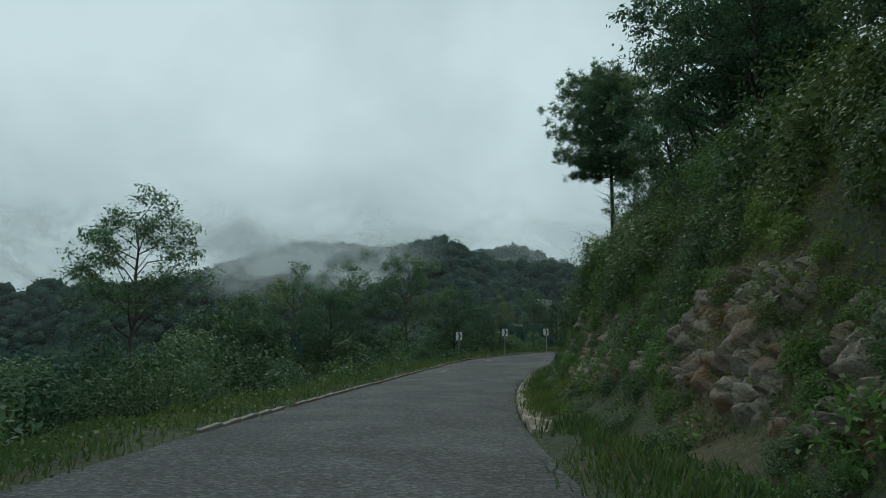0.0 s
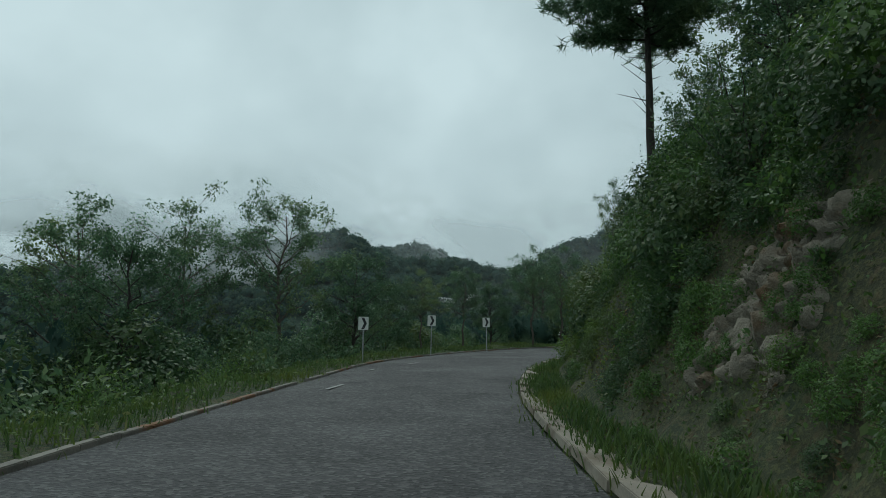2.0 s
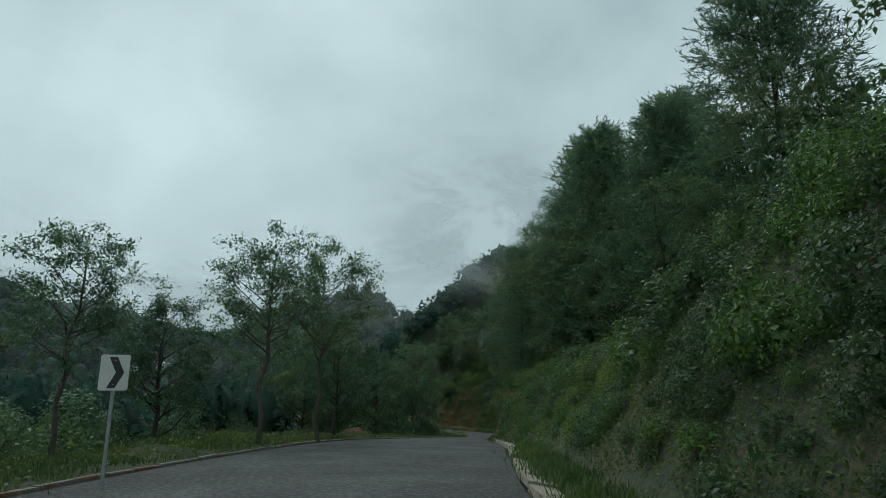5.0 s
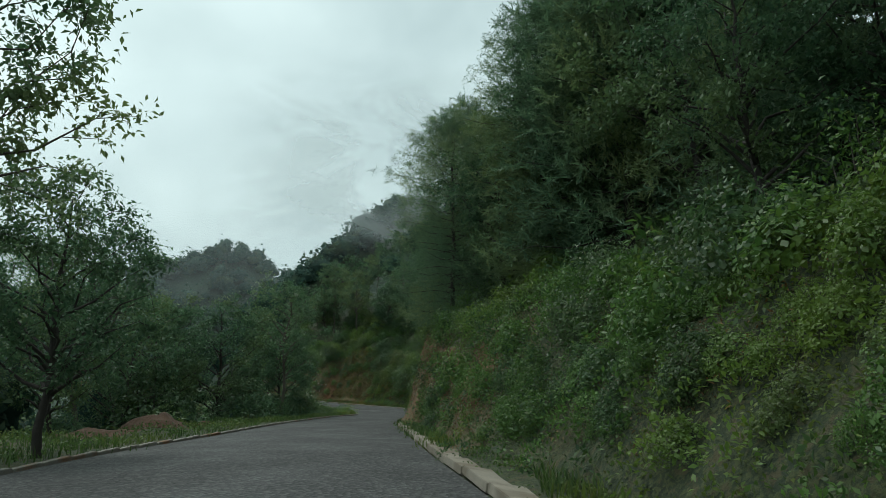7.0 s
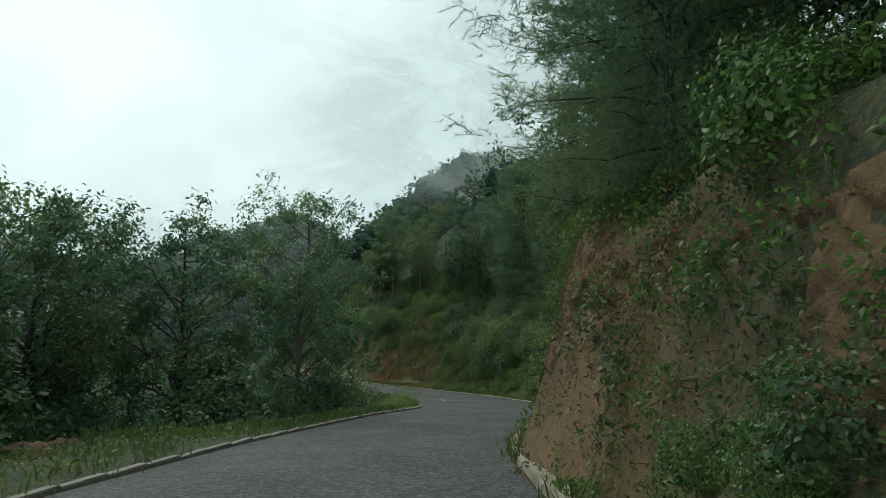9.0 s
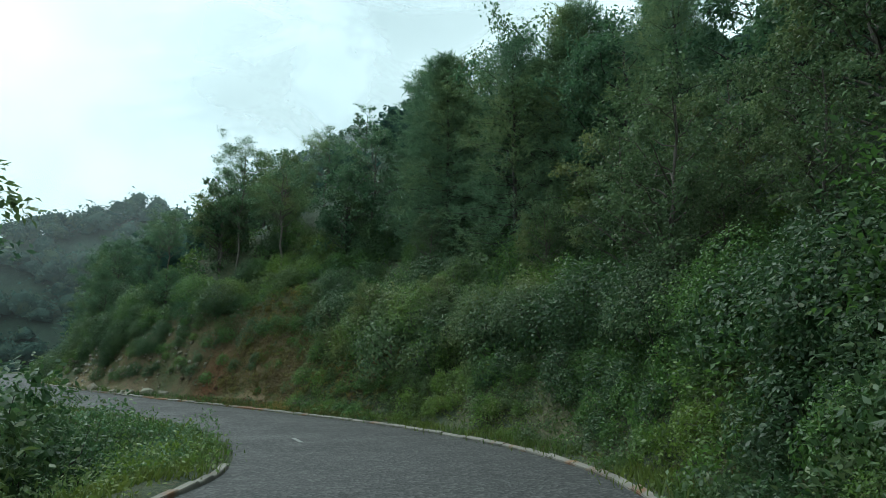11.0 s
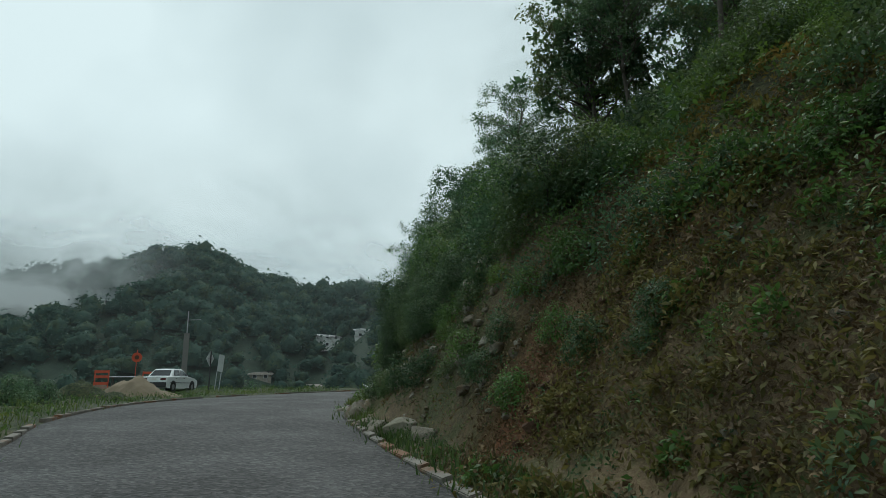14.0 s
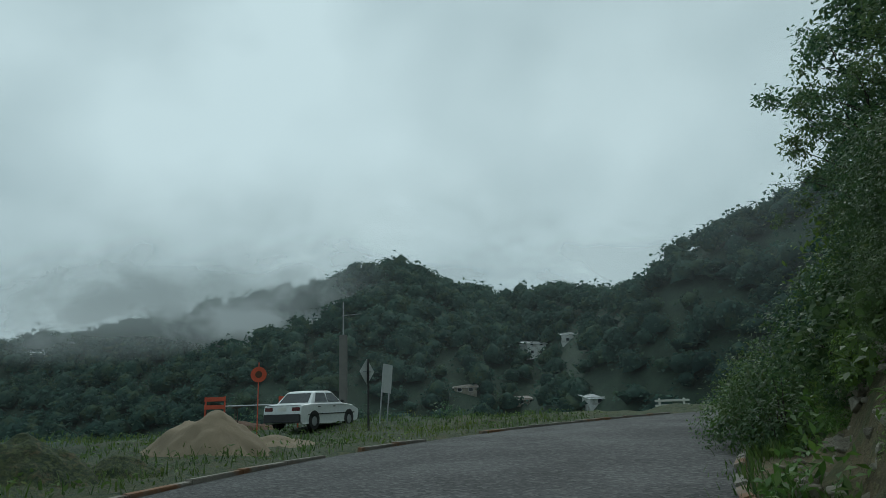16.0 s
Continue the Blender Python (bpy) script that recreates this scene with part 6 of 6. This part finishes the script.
# ---------------------------------------------------------------- the parked saloon
def saloon(m):
    car = empty_at("car", m, "old white saloon car parked on the gravel shoulder", "car")
    half, length = 0.82, 4.15

    def shell(profile, inset, mat, name, label=""):
        """A body swept across the car: profile points (y, z) with half widths."""
        bm = bmesh.new()
        rings = []
        for y, z, w in profile:
            rings.append([bm.verts.new((sx * w, y, z)) for sx in (-1, -0.93, 0, 0.93, 1)])
        for v in [r[2] for r in rings]:
            v.co.z += inset
        for r in rings:
            r[0].co.z -= 0.03
            r[4].co.z -= 0.03
        n = len(rings)
        for k in range(n):
            a, b = rings[k], rings[(k + 1) % n]
            for j in range(4):
                bm.faces.new((a[j], a[j + 1], b[j + 1], b[j]))
        bm.faces.new([r[0] for r in rings])
        bm.faces.new([r[4] for r in rings][::-1])
        bmesh.ops.recalc_face_normals(bm, faces=bm.faces)
        return part(name, bm, mat, car, label)

    # y forward, rear at -2.07
    body = shell([(-2.05, 0.33, 0.78), (-2.07, 0.62, 0.80), (-2.02, 0.88, 0.79), (-1.35, 0.93, 0.81), (0.75, 0.92, 0.82), (1.55, 0.84, 0.80), (2.02, 0.70, 0.77),
                  (2.08, 0.45, 0.76), (1.95, 0.26, 0.76), (0.0, 0.22, 0.80), (-1.9, 0.24, 0.79)], 0.012, CAR_WHITE, "body", "white painted body")
    shell([(-1.42, 0.91, 0.76), (-0.98, 1.33, 0.60), (-0.80, 1.375, 0.585), (0.05, 1.385, 0.585), (0.28, 1.345, 0.60), (0.86, 0.91, 0.75)], 0.015, CAR_WHITE, "cabin", "white roof and pillars")

    def pane(corners, name):
        bm = bmesh.new()
        f = bm.faces.new([bm.verts.new(c) for c in corners])
        ext = bmesh.ops.extrude_face_region(bm, geom=[f])
        nrm = f.normal.copy() if f.normal.length else Vector((0, 0, 1))
        f.normal_update()
        for v in (g for g in ext["geom"] if isinstance(g, bmesh.types.BMVert)):
            v.co += f.normal * 0.008
        return part(name, bm, GLASS_DARK, car, "dark tinted glass")

    pane([(-0.62, -1.385, 0.965), (0.62, -1.385, 0.965), (0.53, -1.035, 1.30), (-0.53, -1.035, 1.30)], "rear_window")
    pane([(0.62, 0.815, 0.965), (-0.62, 0.815, 0.965), (-0.54, 0.345, 1.325), (0.54, 0.345, 1.325)], "windscreen")
    for s in (-1, 1):
        for y0, y1, y2, y3 in ((-1.12, -0.28, -0.28, -0.86), (-0.20, 0.66, 0.24, -0.20)):
            c = [(s * 0.752, y0, 0.97), (s * 0.752, y1, 0.97), (s * 0.612, y2, 1.30), (s * 0.612, y3, 1.30)]
            pane(c if s > 0 else c[::-1], "side_window")
        for y in (-0.62, 0.42):
            bm = bmesh.new()
            box_bm(bm, 0.02, 0.16, 0.035, pose(s * 0.818, y - 0.3, 0.80), 0.006)
            part("door_handle", bm, BLACK_TRIM, car)
        bm = bmesh.new()
        box_bm(bm, 0.018, 3.3, 0.035, pose(s * 0.822, 0.0, 0.54), 0.006)
        part("side_moulding", bm, BLACK_TRIM, car)
        bm = bmesh.new()
        box_bm(bm, 0.10, 0.12, 0.10, pose(s * 0.86, 0.62, 0.98), 0.02)
        part("mirror", bm, BLACK_TRIM, car)
        bm = bmesh.new()
        box_bm(bm, 0.34, 0.03, 0.13, pose(s * 0.58, -2.062, 0.74), 0.012)
        part("tail_lamp", bm, LAMP_RED, car, "dark red tail lamp")
        bm = bmesh.new()
        box_bm(bm, 0.34, 0.03, 0.14, pose(s * 0.52, 2.055, 0.62), 0.012)
        part("headlamp", bm, SIGN_WHITE, car)
        for y in (-1.22, 1.25):
            bm = bmesh.new()
            rod_bm(bm, 0.29, 0.29, 0.18, pose(s * 0.72 - 0.09, y, 0.29, 0, 90, 0), 24)
            edges = [e for e in bm.edges if abs((e.verts[0].co - e.verts[1].co).x) < 1e-4]
            bmesh.ops.bevel(bm, geom=edges, offset=0.025, segments=2, affect="EDGES")
            w = part("wheel", bm, RUBBER, car, "black tyre")
            bm = bmesh.new()
            rod_bm(bm, 0.17, 0.16, 0.012, pose(s * 0.815 - 0.006, y, 0.29, 0, 90, 0), 20)
            part("hubcap", bm, STEEL, w)
            bm = bmesh.new()
            rod_bm(bm, 0.34, 0.34, 0.02, pose(s * 0.800 - 0.01, y, 0.33, 0, 90, 0), 24)
            part("wheel_arch", bm, BLACK_TRIM, car)
    bm = bmesh.new()
    box_bm(bm, 1.56, 0.12, 0.30, pose(0, -2.06, 0.42), 0.03)
    part("rear_bumper", bm, BLACK_TRIM, car, "black plastic rear bumper")
    bm = bmesh.new()
    box_bm(bm, 1.54, 0.12, 0.22, pose(0, 2.06, 0.40), 0.03)
    part("front_bumper", bm, BLACK_TRIM, car)
    bm = bmesh.new()
    box_bm(bm, 0.36, 0.012, 0.13, pose(0, -2.083, 0.74), 0.004)
    part("number_plate", bm, SIGN_WHITE, car, "blank pale plate")
    bm = bmesh.new()
    box_bm(bm, 1.36, 0.02, 0.012, pose(0, -2.06, 0.865), 0.003)
    part("boot_seam", bm, BLACK_TRIM, car)
    return car


saloon(pose(93.3, 136.4, height_at(93.3, 136.4) - 0.07, 0, 0, -27))


# ---------------------------------------------------------------- works beside the road
def post_with_rod(x, y):
    g = height_at(x, y)
    s = empty_at("concrete_post", pose(x, y, g - 0.4), "grey concrete post with a thin metal rod on top", "post")
    bm = bmesh.new()
    box_bm(bm, 0.36, 0.36, 4.3, pose(0, 0, 2.15), 0.03)
    part("shaft", bm, POST_GREY, s)
    bm = bmesh.new()
    rod_bm(bm, 0.035, 0.03, 1.55, pose(0, 0, 4.3), 8)
    part("rod", bm, STEEL, s)
    bm = bmesh.new()
    box_bm(bm, 0.9, 0.03, 0.03, pose(0.40, 0, 5.25, 0, -4, 0), 0.005)
    part("arm", bm, STEEL, s)


post_with_rod(94.1, 141.0)


def warning_disc(x, y, z):
    g = height_at(x, y)
    s = empty_at("warning_disc", pose(x, y, g - 0.2, 0, 0, 10), "orange red round warning disc on a thin post", "road sign")
    bm = bmesh.new()
    rod_bm(bm, 0.02, 0.02, z - g + 0.65, pose(0, 0.03, 0), 8)
    part("post", bm, ORANGE, s)
    bm = bmesh.new()
    rod_bm(bm, 0.29, 0.29, 0.02, pose(0, 0.01, z - g + 0.2, 90, 0, 0), 24)
    part("disc", bm, ORANGE, s)
    bm = bmesh.new()
    rod_bm(bm, 0.13, 0.13, 0.006, pose(0, -0.011, z - g + 0.2, 90, 0, 0), 20)
    part("centre", bm, RED_SOIL, s, "faded brownish centre")


warning_disc(91.3, 135.6, 1.45)


def barrier(x, y, turn):
    g = height_at(x, y)
    s = empty_at("work_barrier", pose(x, y, g, 0, 0, turn), "orange plastic works barrier", "barrier")
    for dx in (-0.38, 0.38):
        bm = bmesh.new()
        box_bm(bm, 0.06, 0.05, 1.35, pose(dx, 0, 0.675), 0.01)
        part("upright", bm, ORANGE, s)
        bm = bmesh.new()
        box_bm(bm, 0.08, 0.5, 0.06, pose(dx, 0, 0.03), 0.012)
        part("foot", bm, ORANGE, s)
    for z in (0.55, 0.95, 1.25):
        bm = bmesh.new()
        box_bm(bm, 0.84, 0.03, 0.16, pose(0, -0.03, z), 0.008)
        part("board", bm, ORANGE, s)


barrier(92.0, 138.6, 12)
barrier(89.4, 137.0, -8)


def pipe_stack(x, y, turn):
    g = height_at(x, y)
    s = empty_at("pipe_stack", pose(x, y, g, 0, 0, turn), "pale metal pipes lying on two trestles", "pipes")
    for dx in (-1.1, 1.1):
        for dy in (-0.2, 0.2):
            bm = bmesh.new()
            rod_bm(bm, 0.025, 0.025, 0.95, pose(dx, dy, 0, dy * 40, 0, 0), 8)
            part("trestle_leg", bm, BARK, s)
        bm = bmesh.new()
        box_bm(bm, 0.06, 0.7, 0.06, pose(dx, 0, 0.92), 0.008)
        part("trestle_beam", bm, BARK, s)
    for k in range(5):
        bm = bmesh.new()
        rod_bm(bm, 0.028, 0.028, 3.6, pose(-1.8, -0.24 + 0.12 * k, 0.98 + 0.01 * (k % 2), 0, 90, 0), 10)
        part("pipe", bm, STEEL, s)


pipe_stack(91.0, 138.0, -14)


def guard_rail(x, y, turn):
    g = height_at(x, y)
    s = empty_at("guard_rail", pose(x, y, g, 0, 0, turn), "short weathered white guard rail at the bend", "guard rail")
    for k in range(2):
        bm = bmesh.new()
        box_bm(bm, 0.10, 0.08, 0.95, pose(-0.7 + 1.4 * k, 0.06, 0.30), 0.012)
        part("post", bm, SIGN_WHITE, s)
    for z in (0.42, 0.66):
        bm = bmesh.new()
        box_bm(bm, 2.0, 0.045, 0.11, pose(0, 0, z), 0.018)
        part("rail", bm, SIGN_WHITE, s)


guard_rail(110.6, 143.0, 8)


# ---------------------------------------------------------------- houses across the valley
def house(x, y, wide, deep, tall, turn, roof_mat, label, pitch=0.18, z=None):
    xs = np.array([x + a for a in (-wide / 2, 0, wide / 2)])
    g = float(ground_height(xs, np.full(3, y)).min()) if z is None else z
    if roof_mat is RUST_TIN and tall < 4:
        g -= 1.3
    h = empty_at("house", pose(x, y, g - 0.6, 0, 0, turn), label, "house", "houses on the far slope")
    bm = bmesh.new()
    box_bm(bm, wide, deep, tall + 0.6, pose(0, 0, (tall + 0.6) / 2), 0.04)
    part("wall", bm, PLASTER if roof_mat is ROOF_TIN or tall > 4 else CONCRETE, h)
    bm = bmesh.new()
    box_bm(bm, wide + 1.1, deep + 1.0, 0.14, pose(0, 0, tall + 0.72, math.degrees(pitch), 0, 0), 0.03)
    part("roof", bm, roof_mat, h)
    n = max(2, int(wide / 3.2))
    for k in range(n):
        for zz in ([1.9] if tall < 4 else [1.9, 4.4]):
            w = part("window", box_bm(bmesh.new(), 1.25, 0.10, 1.1, pose(-wide / 2 + wide * (k + 0.5) / n, -deep / 2 - 0.02, zz + 0.3), 0.02), PLASTER, h)
            part("pane", box_bm(bmesh.new(), 1.0, 0.08, 0.86, pose(-wide / 2 + wide * (k + 0.5) / n, -deep / 2 - 0.05, zz + 0.3), 0.01), WINDOW_DARK, w)
    part("door", box_bm(bmesh.new(), 0.95, 0.08, 2.1, pose(wide * 0.28, -deep / 2 - 0.03, 1.65), 0.02), RUST_TIN, h)
    return h


for hx, hy, hw, hd, ht, turn, pale, words in HOMES:
    house(hx, hy, hw, hd, ht, turn, ROOF_TIN if pale else RUST_TIN, words)


# ---------------------------------------------------------------- mist that hangs before the hills
def mist_material(name, thick, low, high, patchy, scale):
    """Thin mist: a white veil, thicker in drifting patches, that fades out above and below."""
    m = bpy.data.materials.new(name)
    m.use_nodes = True
    t = m.node_tree
    t.nodes.clear()
    w = t.nodes.new("ShaderNodeNewGeometry").outputs["Position"]
    n = node(t, "ShaderNodeTexNoise", Scale=scale, Detail=6.0, Roughness=0.55, Distortion=0.6)
    mp = t.nodes.new("ShaderNodeMapping")
    mp.inputs["Scale"].default_value = (1, 1, 1.6)
    t.links.new(w, mp.inputs["Vector"])
    t.links.new(mp.outputs[0], n.inputs["Vector"])
    patch = node(t, "ShaderNodeMapRange")
    for k, v in zip(range(1, 5), (0.42, 0.68, 1 - patchy, 1 + patchy)):
        patch.inputs[k].default_value = v
    t.links.new(n.outputs["Fac"], patch.inputs[0])
    sep = t.nodes.new("ShaderNodeSeparateXYZ")
    t.links.new(w, sep.inputs[0])
    up = node(t, "ShaderNodeMapRange")
    up.interpolation_type = "SMOOTHSTEP"
    for k, v in zip(range(1, 5), (low, low + (high - low) * 0.35, 0.0, 1.0)):
        up.inputs[k].default_value = v
    t.links.new(sep.outputs[2], up.inputs[0])
    down = node(t, "ShaderNodeMapRange")
    down.interpolation_type = "SMOOTHSTEP"
    for k, v in zip(range(1, 5), (low + (high - low) * 0.45, high, 1.0, 0.0)):
        down.inputs[k].default_value = v
    t.links.new(sep.outputs[2], down.inputs[0])

    def times(a, b):
        x = t.nodes.new("ShaderNodeMath")
        x.operation = "MULTIPLY"
        x.use_clamp = True
        for k, v in enumerate((a, b)):
            if isinstance(v, bpy.types.NodeSocket):
                t.links.new(v, x.inputs[k])
            else:
                x.inputs[k].default_value = v
        return x.outputs[0]

    ends = t.nodes.new("ShaderNodeAttribute")
    ends.attribute_name = "ends"
    amount = times(times(times(times(up.outputs[0], down.outputs[0]), patch.outputs[0]), thick), ends.outputs["Fac"])
    clear = t.nodes.new("ShaderNodeBsdfTransparent")
    white = node(t, "ShaderNodeBsdfDiffuse", Color=(0.71, 0.75, 0.76, 1))
    glow = node(t, "ShaderNodeBsdfTranslucent", Color=(0.71, 0.75, 0.76, 1))
    veil = t.nodes.new("ShaderNodeMixShader")
    veil.inputs[0].default_value = 0.5
    t.links.new(white.outputs[0], veil.inputs[1])
    t.links.new(glow.outputs[0], veil.inputs[2])
    mx = t.nodes.new("ShaderNodeMixShader")
    t.links.new(amount, mx.inputs[0])
    t.links.new(clear.outputs[0], mx.inputs[1])
    t.links.new(veil.outputs[0], mx.inputs[2])
    o = t.nodes.new("ShaderNodeOutputMaterial")
    t.links.new(mx.outputs[0], o.inputs["Surface"])
    return m


def mist_bank(points, low, high, thick, patchy, scale, label):
    line = smooth_line(points, 6.0)
    n = len(line)
    steps = 5
    v = []
    for k in range(steps):
        z = low + (high - low) * k / (steps - 1)
        bulge = 6.0 * math.sin(math.pi * k / (steps - 1))
        v.append(np.stack([line[:, 0], line[:, 1] - bulge + 3 * hash_noise(line[:, 0] / 40, line[:, 1] / 40 + k, 3), np.full(n, z)], 1))
    i = (np.arange(steps - 1)[:, None] * n + np.arange(n - 1)[None]).ravel()
    ob = new("mist", mesh_of("mist", np.concatenate(v), np.stack([i, i + 1, i + n + 1, i + n], 1), mist_material("mist", thick, low, high, patchy, scale), smooth=True))
    u = np.linspace(0, 1, n)
    fade = np.clip(np.minimum(u, 1 - u) / 0.32, 0, 1)
    fade = fade * fade * (3 - 2 * fade)
    ob.data.attributes.new("ends", "FLOAT", "POINT").data.foreach_set("value", np.tile(fade, steps).astype(np.float32))
    ob.visible_shadow = False
    return tagged(ob, label, "mist", kind="stuff")


mist_bank([(-260, 190), (-120, 240), (0, 260), (90, 250), (150, 200), (190, 120), (220, 40)], -25, 95, 0.05, 0.35, 0.012, "thin grey mist before the nearer wooded hills")
mist_bank([(-420, 420), (-200, 470), (-40, 480), (90, 470), (230, 480), (330, 400), (400, 280)], -25, 150, 0.38, 0.6, 0.010, "grey mist drifting before the far ridge")
mist_bank([(-420, 540), (-220, 575), (-60, 600), (60, 615), (150, 600), (230, 560)], 15, 125, 0.75, 1.0, 0.012, "thick cloud lying on the crest of the far ridge")

mist_bank([(116, 156), (130, 141), (145, 126), (158, 108), (168, 86)], 20, 72, 0.42, 0.7, 0.05, "grey mist clinging to the wooded hill over the bend")
mist_bank([(-45, 328), (-5, 333), (32, 337), (70, 340), (110, 338)], 14, 62, 0.92, 0.5, 0.03, "patch of white mist drifting up the wooded ridge")
mist_bank([(85, 196), (118, 190), (146, 178), (170, 160), (192, 130)], 5, 80, 0.11, 0.35, 0.02, "thin blue grey haze before the wooded hill")
